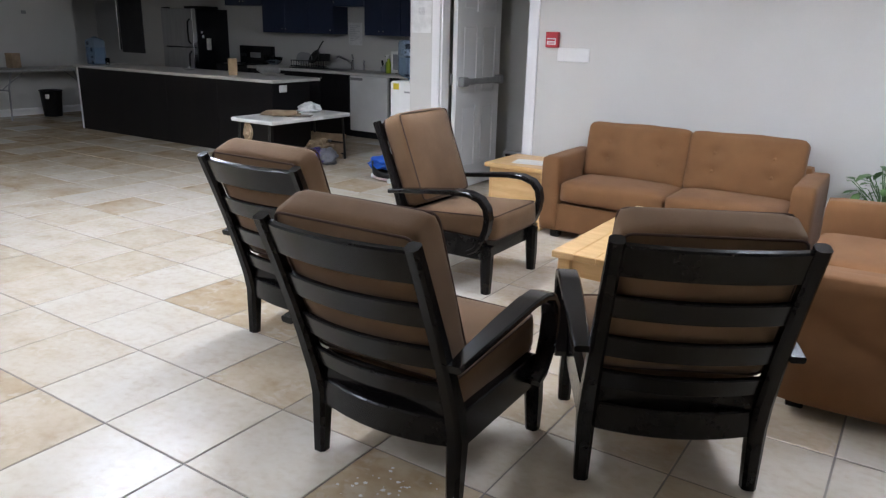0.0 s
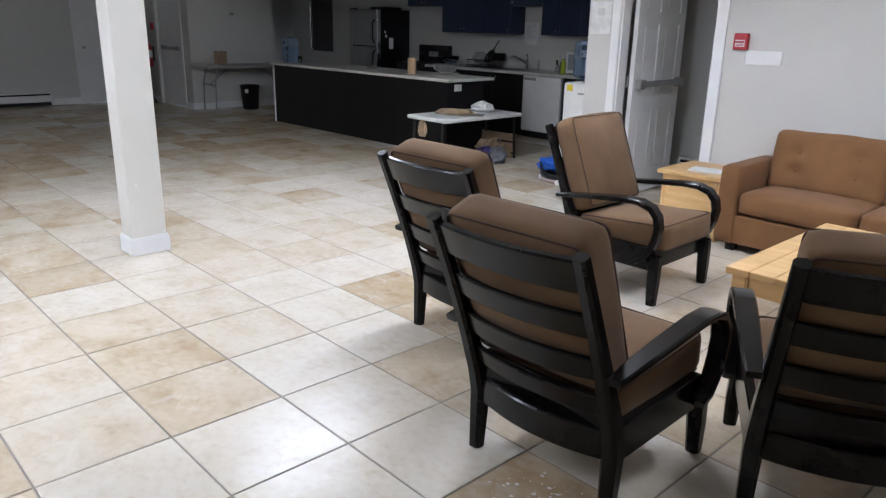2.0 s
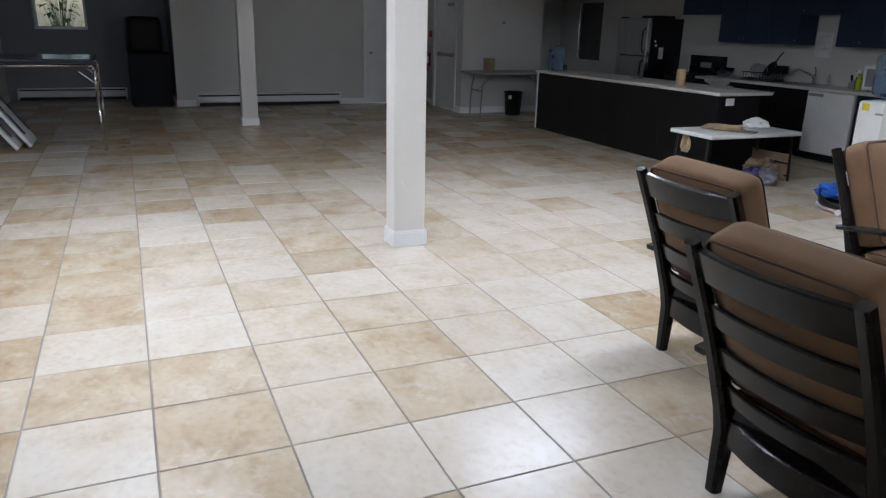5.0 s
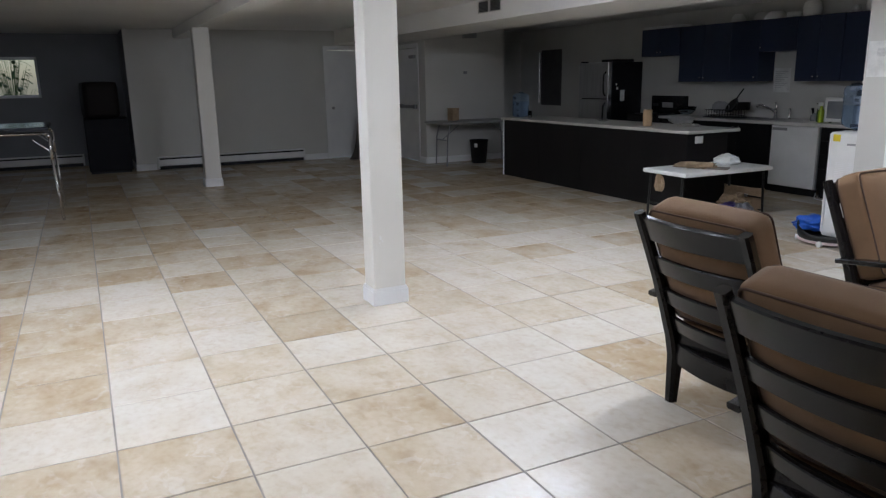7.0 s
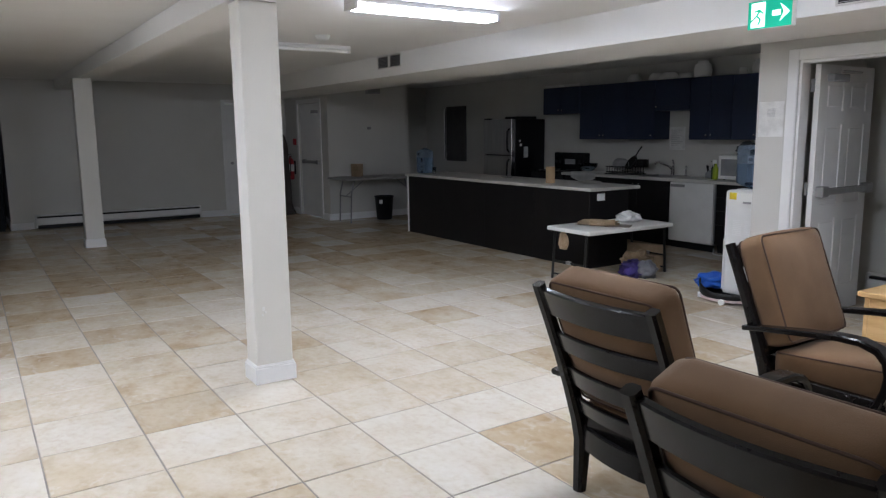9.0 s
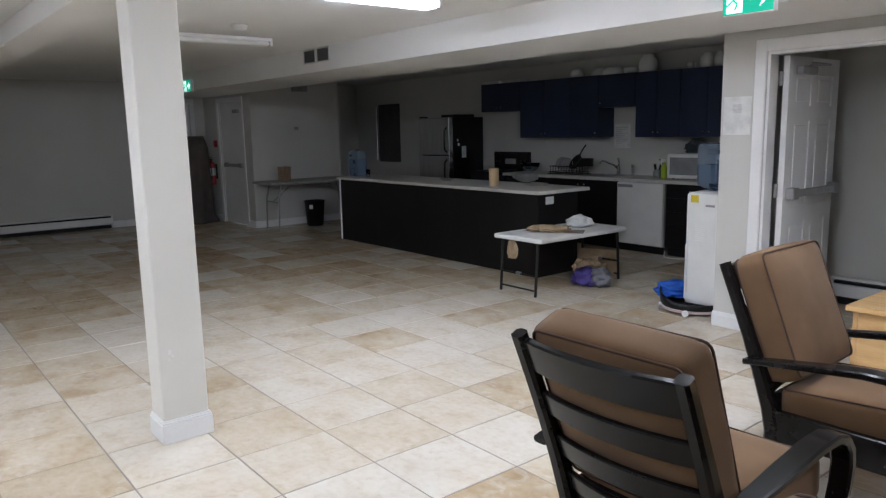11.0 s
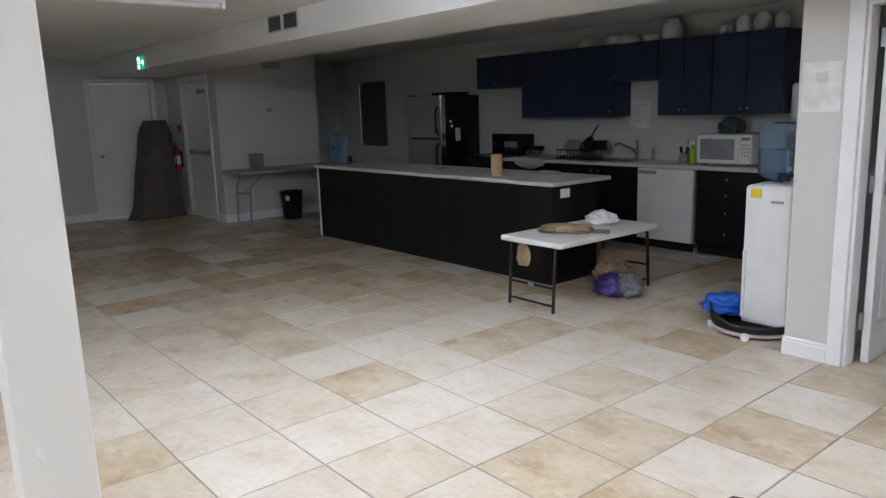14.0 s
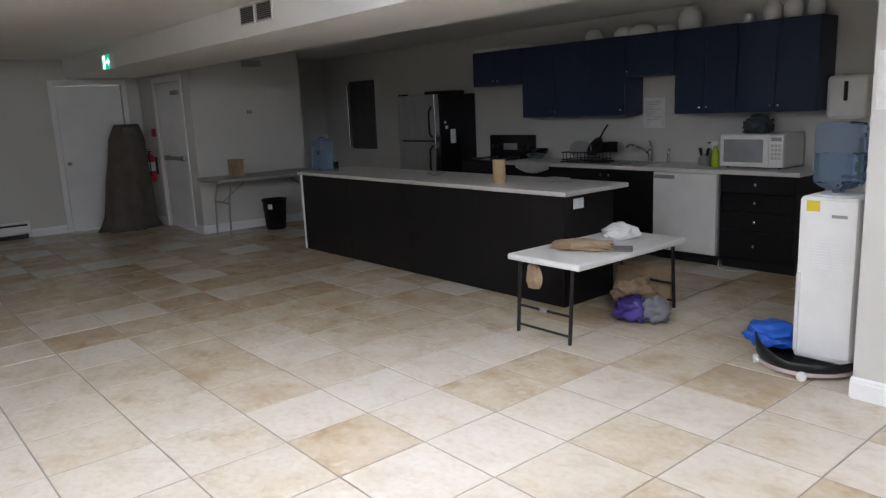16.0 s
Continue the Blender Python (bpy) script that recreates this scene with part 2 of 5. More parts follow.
def ring(bm, pts, r, seg=6):
    """A closed cord through pts."""
    pts = [Vector(p) for p in pts]
    n = len(pts)
    mid = sum(pts, Vector()) / n
    rings = []
    for i, p in enumerate(pts):
        t = (pts[(i + 1) % n] - pts[i - 1]).normalized()
        u = (p - mid)
        u = (u - t * u.dot(t)).normalized()
        w = t.cross(u)
        rings.append([bm.verts.new(p + (u * math.cos(a) + w * math.sin(a)) * r) for a in [2 * math.pi * k / seg for k in range(seg)]])
    for i in range(n):
        a, b = rings[i], rings[(i + 1) % n]
        for k in range(seg):
            bm.faces.new((a[k], a[(k + 1) % seg], b[(k + 1) % seg], b[k]))
    return bm


def lathe(bm, prof, seg=24, at=(0, 0, 0)):
    rings = []
    for r, z in prof:
        rings.append([bm.verts.new((at[0] + r * math.cos(2 * math.pi * k / seg), at[1] + r * math.sin(2 * math.pi * k / seg), at[2] + z)) for k in range(seg)])
    for a, b in zip(rings, rings[1:]):
        for k in range(seg):
            bm.faces.new((a[k], a[(k + 1) % seg], b[(k + 1) % seg], b[k]))
    bm.faces.new(list(reversed(rings[0])))
    bm.faces.new(rings[-1])
    return bm


def strip(bm, path, width_dir, w, th):
    """A bent flat strip: rectangular section w wide along width_dir and th thick, swept along path."""
    wd = Vector(width_dir).normalized()
    path = [Vector(p) for p in path]
    rings = []
    for i, p in enumerate(path):
        t = (path[min(i + 1, len(path) - 1)] - path[max(i - 1, 0)]).normalized()
        n = wd.cross(t).normalized()
        ww = w[i] if isinstance(w, (list, tuple)) else w
        tt = th[i] if isinstance(th, (list, tuple)) else th
        c = min(ww, tt) * 0.22
        ring = []
        for a, b in ((-1, -1), (1, -1), (1, 1), (-1, 1)):
            for ca, cb in (((0, 1), (1, 0)) if a * b > 0 else ((1, 0), (0, 1))):
                ring.append(bm.verts.new(p + wd * (a * (ww / 2 - ca * c)) + n * (b * (tt / 2 - cb * c))))
        rings.append(ring)
    k = len(rings[0])
    for a, b in zip(rings, rings[1:]):
        for i in range(k):
            bm.faces.new((a[i], a[(i + 1) % k], b[(i + 1) % k], b[i])).smooth = True
        for i in range(k):
            bm.edges.get((a[i], b[i])).smooth = False
    for cap in (list(reversed(rings[0])), rings[-1]):
        for e in bm.faces.new(cap).edges:
            e.smooth = False
    bmesh.ops.recalc_face_normals(bm, faces=bm.faces)
    return bm


def pillow(bm, sx, sy, sz, m=None, puff=0.12, edge=0.05, n=10, wob=0.0, side=None):
    """A stuffed block: rounded edges, faces swelling a little towards their middles."""
    r = bmesh.ops.create_cube(bm, size=2.0)
    es = list({e for v in r["verts"] for e in v.link_edges})
    sub = bmesh.ops.subdivide_edges(bm, edges=es, cuts=n, use_grid_fill=True)
    vs = list({v for f in bm.faces for v in f.verts if v.is_valid and not v.tag})
    for v in vs:
        x, y, z = v.co
        p = Vector((x * sx / 2, y * sy / 2, z * sz / 2))
        q = Vector([max(-h / 2 + edge, min(h / 2 - edge, c)) for c, h in zip(p, (sx, sy, sz))])
        d = p - q
        if d.length > 1e-6:
            p = q + d.normalized() * edge
        f = (1 - x * x) * (1 - y * y)
        g = (1 - x * x) * (1 - z * z)
        p.z += (1 if z > 0 else -1) * abs(z) * puff * sz * 0.5 * f
        p.y += (1 if y > 0 else -1) * abs(y) * (puff if side is None else side) * sz * 0.5 * g
        if wob:
            p += Vector(noise.noise_vector(p * 6.0)) * wob
        v.co = (m @ p) if m else p
        v.tag = True
    for f in bm.faces:
        f.smooth = True
    return bm


def crumple(bm, sx, sy, sz, amount=0.25, freq=5.0, sub=4, seed=0.0, m=None, flat=True):
    """A crumpled bag or cloth heap that lies on z = 0."""
    r = bmesh.ops.create_icosphere(bm, subdivisions=sub, radius=1.0)
    for v in r["verts"]:
        d = 1 + amount * (noise.noise(v.co * freq * 0.5 + Vector((seed, 0, 0))) + 0.7 * noise.noise(v.co * freq + Vector((0, seed, 3))))
        p = v.co * d
        p = Vector((p.x * sx / 2, p.y * sy / 2, (p.z + 0.75) * sz / 1.75))
        if flat:
            p.z = max(p.z, 0.0)
        v.co = (m @ p) if m else p
    return bm


def part(name, bm, material, parent, label="", smooth=False):
    me = bpy.data.meshes.new(name)
    if smooth:
        for f in bm.faces:
            f.smooth = True
    bm.to_mesh(me)
    bm.free()
    me.materials.append(material)
    ob = new(name, me)
    ob.parent = parent
    if label:
        ob["label"] = label
    return ob


def thing(name, label, category, x=0, y=0, z=0, rz=0, group="", kind="", rx=0, ry=0):
    ob = new(name)
    ob.empty_display_size = 0.1
    ob.matrix_world = pose(x, y, z, rx, ry, rz)
    return tagged(ob, label, category, group, kind)


def solid(name, bm, material, label, category="", kind="structure", at=None, smooth=False):
    ob = part(name, bm, material, None, "", smooth)
    if at is not None:
        ob.matrix_world = at
    return tagged(ob, label, category, "", kind)


# ---- large structure ----
X0, X1, Y0, YW, YK = -10.45, 5.7, -3.95, 3.81, 6.72
XC = -0.24
TH = 0.12

floor = solid("floor", B(-12.4, Y0 - 0.15, -0.15, X1 + 0.15, YK + 0.15, -0.004), GROUT, "floor of square beige stone tiles with grey grout", "floor")
ceiling = solid("ceiling", B(-12.4, Y0 - 0.15, CEIL, X1 + 0.15, YK + 0.15, CEIL + 0.12), CEILM, "plain white painted ceiling", "ceiling")


def wall_with_opening(name, axis, plane, thick, a0, a1, z1, holes, label, material=None):
    """A wall along x (axis 'y', face at y = plane) or along y (axis 'x'), with openings (a, b, zlow, zhigh) cut through."""
    bm = bmesh.new()

    def slab(a, b, lo, hi):
        if b - a < 1e-4 or hi - lo < 1e-4:
            return
        p0, p1 = sorted((plane, plane + thick))
        box(bm, a, p0, lo, b, p1, hi) if axis == "y" else box(bm, p0, a, lo, p1, b, hi)

    at = a0
    for h0, h1, lo, hi in sorted(holes):
        slab(at, h0, 0, z1)
        slab(h0, h1, 0, lo)
        slab(h0, h1, hi, z1)
        at = h1
    slab(at, a1, 0, z1)
    return solid(name, bm, material or WALL, label, "wall")


wall_with_opening("wall_north", "y", YW, TH, XC, X1, CEIL, [(0.10, 1.00, 0.0, 2.05)], "pale greige painted wall with a doorway")
wall_with_opening("wall_kitchen", "y", YK, TH, -10.1, 1.5, CEIL, [], "pale painted wall behind the kitchen")
wall_with_opening("wall_kitchen_side", "x", XC, TH, YW + TH, YK, CEIL, [], "pale painted side wall of the kitchen")
wall_with_opening("wall_table", "x", -8.46, -TH, 3.74 + TH, 5.38, CEIL, [], "pale painted wall behind a folding table")
wall_with_opening("wall_exit", "y", 3.74, TH, X0, -8.46, CEIL, [(-9.76, -8.80, 0.0, 2.08)], "pale painted wall with a white exit door")
wall_with_opening("wall_west", "x", X0, -TH, -1.07, 3.74 + TH, CEIL, [(2.56, 3.48, 0.0, 2.10)], "plain greige painted wall with a white door")
wall_with_opening("wall_alcove", "x", -9.98, -TH, 5.38, YK, CEIL, [], "plain wall of a dark alcove by the kitchen")
wall_with_opening("wall_alcove_front", "y", 5.38, -TH, -10.1, -8.46 - TH, CEIL, [], "plain wall of a dark alcove by the kitchen")
wall_with_opening("wall_recess_side", "y", -1.07, TH, -12.0, X0 - TH, CEIL, [], "plain side wall of a recess", DARKWALL)
wall_with_opening("wall_recess", "x", -12.0, -0.30, Y0, -1.07 + TH, CEIL, [(-3.38, -2.48, 1.31, 2.05)], "dark blue-grey wall with a small high window", DARKWALL)
wall_with_opening("wall_south", "y", Y0, -TH, -12.1, X1, CEIL, [], "plain greige painted wall")
wall_with_opening("wall_east", "x", X1, TH, Y0, YW + TH, CEIL, [], "plain greige painted wall")
wall_with_opening("wall_hall", "y", 5.22, TH, XC + TH, 2.2, CEIL, [], "plain wall of the hall beyond the doorway")
wall_with_opening("wall_hall_side", "x", 2.2, TH, YW + TH, 5.22 + TH, CEIL, [], "plain side wall of the hall")
wall_with_opening("wall_store", "y", 4.9, TH, -10.6, -8.6, CEIL, [], "plain wall behind the exit door")

solid("bulkhead", B(X0, 2.73, 2.20, X1, 3.75, CEIL, bev=0.004), CEILM, "long white boxed bulkhead under the ceiling", "bulkhead")
solid("beam", B(X0, -0.25, 2.30, X1, 0.04, CEIL, bev=0.004), CEILM, "white boxed ceiling beam on two columns", "beam")


def baseboard(x0, y0, x1, y1, side):
    """A moulded white skirting from one end to the other; side: the way its face looks."""
    bm = bmesh.new()
    prof = [(0.0, 0.0), (0.014, 0.0), (0.014, 0.085), (0.010, 0.095), (0.010, 0.105), (0.004, 0.115), (0.0, 0.115)]
    rings = []
    for x, y in ((x0, y0), (x1, y1)):
        rings.append([bm.verts.new((x + side[0] * d, y + side[1] * d, h)) for d, h in prof])
    n = len(prof)
    for i in range(n):
        bm.faces.new((rings[0][i], rings[0][(i + 1) % n], rings[1][(i + 1) % n], rings[1][i]))
    bm.faces.new(rings[0])
    bm.faces.new(list(reversed(rings[1])))
    bmesh.ops.recalc_face_normals(bm, faces=bm.faces)
    return solid("baseboard", bm, TRIM, "white moulded baseboard along the wall", "baseboard")


for seg in (((XC, YW), (0.014, YW), (0, -1)), ((1.086, YW), (X1, YW), (0, -1)), ((XC, YW), (XC, 4.5), (-1, 0)), ((-8.46, 3.74), (-8.46, 5.38), (1, 0)),
            ((X0, 3.74), (-9.836, 3.74), (0, -1)), ((-8.724, 3.74), (-8.46, 3.74), (0, -1)), ((X0, -1.07), (X0, -0.74), (1, 0)), ((X0, 2.02), (X0, 2.484), (1, 0)), ((X0, 3.556), (X0, 3.74), (1, 0)),
            ((2.06, 5.22), (2.2, 5.22), (0, -1)), ((-12.0, -1.07), (X0, -1.07), (0, -1)), ((-12.0, Y0), (X1, Y0), (0, 1)), ((X1, Y0), (X1, YW), (-1, 0))):
    baseboard(*seg[0], *seg[1], seg[2])


def column(x, y, top):
    c = thing("column", "square white painted column with a white moulded base", "column", x, y, 0, group="columns")
    part("shaft", B(-0.092, -0.117, 0, 0.092, 0.117, top, bev=0.008, seg=2), COLUMN, c)
    bm = box(bmesh.new(), -0.106, -0.131, 0, 0.106, 0.131, 0.10, bev=0.002)
    box(bm, -0.102, -0.127, 0.10, 0.102, 0.127, 0.112, bev=0.003)
    box(bm, -0.098, -0.123, 0.112, 0.098, 0.123, 0.12, bev=0.002)
    part("base", bm, TRIM, c, "white moulded base")
    return c


near_column = column(-0.965, -0.10, 2.30)
column(-7.72, -0.19, 2.30)


def strip_light(x, y, lit):
    c = thing("strip_light", "lit white fluorescent strip light on the ceiling, one in view and four assumed" if lit else "unlit white fluorescent strip light on the ceiling", "ceiling light", x, y, CEIL, group="strip lights")
    part("housing", B(-0.09, -0.63, -0.035, 0.09, 0.63, 0.0, bev=0.006), TRIM, c)
    bm = bmesh.new()
    box(bm, -0.08, -0.60, -0.075, 0.08, 0.60, -0.032, bev=0.02, seg=3)
    part("diffuser", bm, TUBE_ON if lit else WHITEPL, c, "glowing diffuser" if lit else "", smooth=False)
    for s in (-1, 1):
        part("end_cap", B(-0.088, s * 0.615 - 0.014, -0.078, 0.088, s * 0.615 + 0.014, -0.03, bev=0.004), TRIM, c)


for lx, ly, k in LIT:
    strip_light(lx, ly, True)
for lx, ly in UNLIT:
    strip_light(lx, ly, False)


# ---- seating ----
def armchair(x, y, rz):
    c = thing("armchair", "black wooden slat-back armchair with brown fabric cushions", "armchair", x, y, 0, rz, group="armchairs round the coffee table")
    W = 0.288

    def back_y(z):
        return -0.252 - (0.0 if z < 0.30 else 0.252 * ((z - 0.30) / 0.645) ** 1.1)

    for s in (-1, 1):
        leg = bmesh.new()
        zs = [0.0, 0.12, 0.24, 0.34, 0.5, 0.65, 0.8, 0.945]
        path = [(s * (W - 0.006 * z), -0.252 + 0.012 * (z / 0.3) if z < 0.3 else back_y(z), z) for z in zs]
        strip(leg, path, (1, 0, 0), [0.050, 0.056, 0.062, 0.058, 0.053, 0.050, 0.048, 0.046], [0.050, 0.060, 0.070, 0.070, 0.058, 0.050, 0.046, 0.044])
        part("back_post", leg, BLACKWOOD, c)
        fl = bmesh.new()
        strip(fl, [(s * (W + 0.01), 0.328, 0.0), (s * (W + 0.008), 0.326, 0.12), (s * W, 0.322, 0.29)], (1, 0, 0), [0.050, 0.060, 0.066], [0.054, 0.066, 0.072])
        part("front_leg", fl, BLACKWOOD, c)
        part("side_rail", B(s * W - 0.020, -0.24, 0.200, s * W + 0.020, 0.297, 0.335, bev=0.005), BLACKWOOD, c)
        arm = bmesh.new()
        xa = s * (W + 0.046)
        path = [(xa, -0.36, 0.538), (xa, -0.25, 0.555), (xa, -0.05, 0.58), (xa, 0.12, 0.598), (xa, 0.22, 0.598), (xa, 0.295, 0.575), (xa, 0.335, 0.53), (xa, 0.348, 0.47),
                (xa, 0.338, 0.40), (xa, 0.31, 0.33), (xa, 0.272, 0.275), (xa, 0.225, 0.250)]
        strip(arm, path, (1, 0, 0), [0.050, 0.064, 0.076, 0.080, 0.080, 0.077, 0.073, 0.070, 0.067, 0.064, 0.060, 0.056], [0.024, 0.026, 0.028, 0.030, 0.032, 0.034, 0.036, 0.037, 0.038, 0.038, 0.036, 0.032])
        part("armrest", arm, BLACKWOOD, c)
    part("rear_rail", B(-W + 0.022, -0.262, 0.210, W - 0.022, -0.225, 0.405, bev=0.004), BLACKWOOD, c)
    part("front_rail", B(-W, 0.278, 0.205, W, 0.314, 0.325, bev=0.005), BLACKWOOD, c)

    def slat(name, z0, z1, bow, th=0.020):
        bm = bmesh.new()
        zc = (z0 + z1) / 2
        path = []
        for k in range(9):
            u = -1 + k / 4
            path.append((u * (W - 0.012 - 0.006 * zc), back_y(zc) - bow * (1 - u * u) + 0.004, zc))
        d = Vector((0, back_y(z1) - back_y(z0), z1 - z0))
        strip(bm, path, d, d.length, th)
        part(name, bm, BLACKWOOD, c)

    slat("top_rail", 0.822, 0.932, 0.040, 0.026)
    slat("slat", 0.666, 0.748, 0.043)
    slat("slat", 0.508, 0.590, 0.046)
    slat("slat", 0.376, 0.446, 0.048)
    slat("bottom_rail", 0.202, 0.306, 0.052, 0.024)
    sm = Matrix.Translation((0, 0.065, 0.375)) @ pose(0, 0, 0, 4)
    seat = part("seat_cushion", pillow(bmesh.new(), 0.545, 0.60, 0.16, sm, puff=0.22, edge=0.035, n=9, wob=0.004), FABRIC, c)
    bmx = Matrix.Translation((0, -0.312, 0.722)) @ pose(0, 0, 0, 21)
    back = part("back_cushion", pillow(bmesh.new(), 0.545, 0.155, 0.570, bmx, puff=0.03, side=0.09, edge=0.04, n=9, wob=0.004), FABRIC, c)

    def welt(m, sx, sy, sz, edge, along, owner):
        k = edge * 0.28
        hx, hy, hz = sx / 2 - k, sy / 2 - k, sz / 2 - k
        a, b = (hx, hy) if along == "z" else (hx, hz)
        e = edge * 0.7
        loop = []
        for cx, cy, a0 in ((a - e, b - e, 0), (-a + e, b - e, 90), (-a + e, -b + e, 180), (a - e, -b + e, 270)):
            for q in (0, 30, 60, 90):
                loop.append((cx + e * math.cos(radians(a0 + q)), cy + e * math.sin(radians(a0 + q))))
        for s in (-1, 1):
            pts = [m @ (Vector((p, q, s * hz)) if along == "z" else Vector((p, s * hy, q))) for p, q in loop]
            part("piping", ring(bmesh.new(), pts, 0.0045), PIPING, owner, "dark piping", smooth=True)

    welt(sm, 0.545, 0.60, 0.16, 0.035, "z", seat)
    welt(bmx, 0.545, 0.155, 0.570, 0.04, "y", back)
    return c


chair = armchair(2.528, 0.142, 1.5)
copy_thing(chair, pose(1.512, 0.740, 0, 0, 0, 0.5))
copy_thing(chair, pose(1.559, 1.980, 0, 0, 0, -89.5))
copy_thing(chair, pose(3.234, 0.640, 0, 0, 0, 29.4))


def sofa(x, y, rz, length, name_label):
    """Two-seat sofa, local origin at the floor, centre of the front edge; it faces -y."""
    c = thing("sofa", name_label, "sofa", x, y, 0, rz, group="sofas")
    h = length / 2
    D = 0.76
    part("base", B(-h + 0.10, 0.03, 0.06, h - 0.10, D - 0.04, 0.27, bev=0.012, seg=2), SOFAFAB, c)
    part("back", pillow(bmesh.new(), length - 0.20, 0.18, 0.60, Matrix.Translation((0, D - 0.10, 0.36)), puff=0.03, edge=0.045, n=8), SOFAFAB, c)
    for s in (-1, 1):
        arm = bmesh.new()
        pillow(arm, 0.15, D - 0.02, 0.56, Matrix.Translation((s * (h - 0.075), D / 2, 0.335)), puff=0.02, edge=0.028, n=8, wob=0.003)
        part("arm", arm, SOFAFAB, c)
        w = (length - 0.30) / 2
        part("seat_cushion", pillow(bmesh.new(), w - 0.006, 0.62, 0.165, Matrix.Translation((s * w / 2, 0.325, 0.360)), puff=0.16, edge=0.04, n=9, wob=0.004), SOFAFAB, c)
        m = Matrix.Translation((s * w / 2, 0.555, 0.615)) @ pose(0, 0, 0, -13)
        cush = pillow(bmesh.new(), w + 0.01, 0.17, 0.44, m, puff=0.05, side=0.20, edge=0.05, n=26, wob=0.006)
        back = m.inverted()
        for v in cush.verts:
            q = back @ v.co
            if q.y < 0:
                for u in (-0.2, 0.2):
                    for hz in (-0.06, 0.07):
                        q.y += 0.030 * math.exp(-((q.x - u) ** 2 + (q.z - hz) ** 2) / 0.0026)
                v.co = m @ q
        bc = part("back_cushion", cush, SOFAFAB, c)
        for u, hz in ((-0.2, 0.07), (0.2, 0.07), (-0.2, -0.06), (0.2, -0.06)):
            part("button", lathe(bmesh.new(), [(0.003, -0.004), (0.012, -0.002), (0.010, 0.004), (0.002, 0.006)], 10, (0, 0, 0)), SOFAFAB, bc).matrix_local = m @ pose(u, -0.092, hz, 90, 0, 0)
        for yy in (0.09, D - 0.09):
            part("foot", B(s * (h - 0.12) - 0.035, yy - 0.035, 0, s * (h - 0.12) + 0.035, yy + 0.035, 0.075, bev=0.006), BLACKWOOD, c)
    return c


sofa(2.48, 3.04, 0, 1.87, "rust-brown fabric two-seat sofa against the pale wall")
sofa(3.52, 2.06, -87.5, 1.74, "rust-brown fabric two-seat sofa beside the coffee table")


def coffee_table(x0, y0, x1, y1, h, name, label, leg=0.07):
    cx, cy = (x0 + x1) / 2, (y0 + y1) / 2
    c = thing(name, label, "table", cx, cy)
    a, b = (x1 - x0) / 2, (y1 - y0) / 2
    n = 6
    for k in range(n):
        u0, u1 = -a + 2 * a * k / n, -a + 2 * a * (k + 1) / n
        part("board", B(u0 + 0.0008, -b, h - 0.035, u1 - 0.0008, b, h, bev=0.004), PINE, c)
    for s in (-1, 1):
        part("apron", B(-a + 0.06, s * (b - 0.06) - 0.011, h - 0.13, a - 0.06, s * (b - 0.06) + 0.011, h - 0.036, bev=0.003), PINE, c)
        part("apron", B(s * (a - 0.06) - 0.011, -b + 0.06, h - 0.13, s * (a - 0.06) + 0.011, b - 0.06, h - 0.036, bev=0.003), PINE, c)
        for t in (-1, 1):
            part("leg", B(s * (a - 0.06) - leg / 2, t * (b - 0.06) - leg / 2, 0, s * (a - 0.06) + leg / 2, t * (b - 0.06) + leg / 2, h - 0.036, bev=0.006), PINE, c)
    return c


coffee_table(2.44, 1.37, 3.14, 2.62, 0.45, "coffee_table", "varnished yellow pine coffee table among the armchairs")
et = thing("end_table", "low yellow pine end table beside the sofa", "table", 1.265, 3.42)
part("tabletop", B(-0.27, -0.28, 0.46, 0.27, 0.28, 0.495, bev=0.006), PINE, et)
for s in (-1, 1):
    part("side_panel", B(s * 0.225 - 0.014, -0.24, 0, s * 0.225 + 0.014, 0.24, 0.459, bev=0.003), PINE, et)
part("front_panel", B(-0.21, -0.24, 0.06, 0.21, -0.216, 0.459, bev=0.003), PINE, et)
part("shelf", B(-0.21, -0.215, 0.06, 0.21, 0.24, 0.085), PINE, et)
pp = thing("papers", "loose white printed sheets lying on the end table", "paper", 1.31, 3.38, 0.4955, 12)
for k in range(3):
    part("sheet", B(-0.15 + 0.02 * k, -0.105 - 0.012 * k, 0.0012 * k, 0.14 + 0.02 * k, 0.105 - 0.012 * k, 0.0012 * k + 0.0009), PAPER, pp)


# ---- doors ----
def casing(name, axis, plane, side, a0, a1, top, w=0.075, label="white painted door casing"):
    """White trim round an opening from a0 to a1, on the wall face at plane; side: +1 or -1, the way the face looks."""
    bm = bmesh.new()
    p0, p1 = sorted((plane + side * 0.001, plane + side * 0.018))
    for a, b, lo, hi in ((a0 - w, a0, 0, top + w), (a1, a1 + w, 0, top + w), (a0, a1, top, top + w)):
        box(bm, a, p0, lo, b, p1, hi, bev=0.004) if axis == "y" else box(bm, p0, a, lo, p1, b, hi, bev=0.004)
    return solid(name, bm, TRIM, label, "trim")


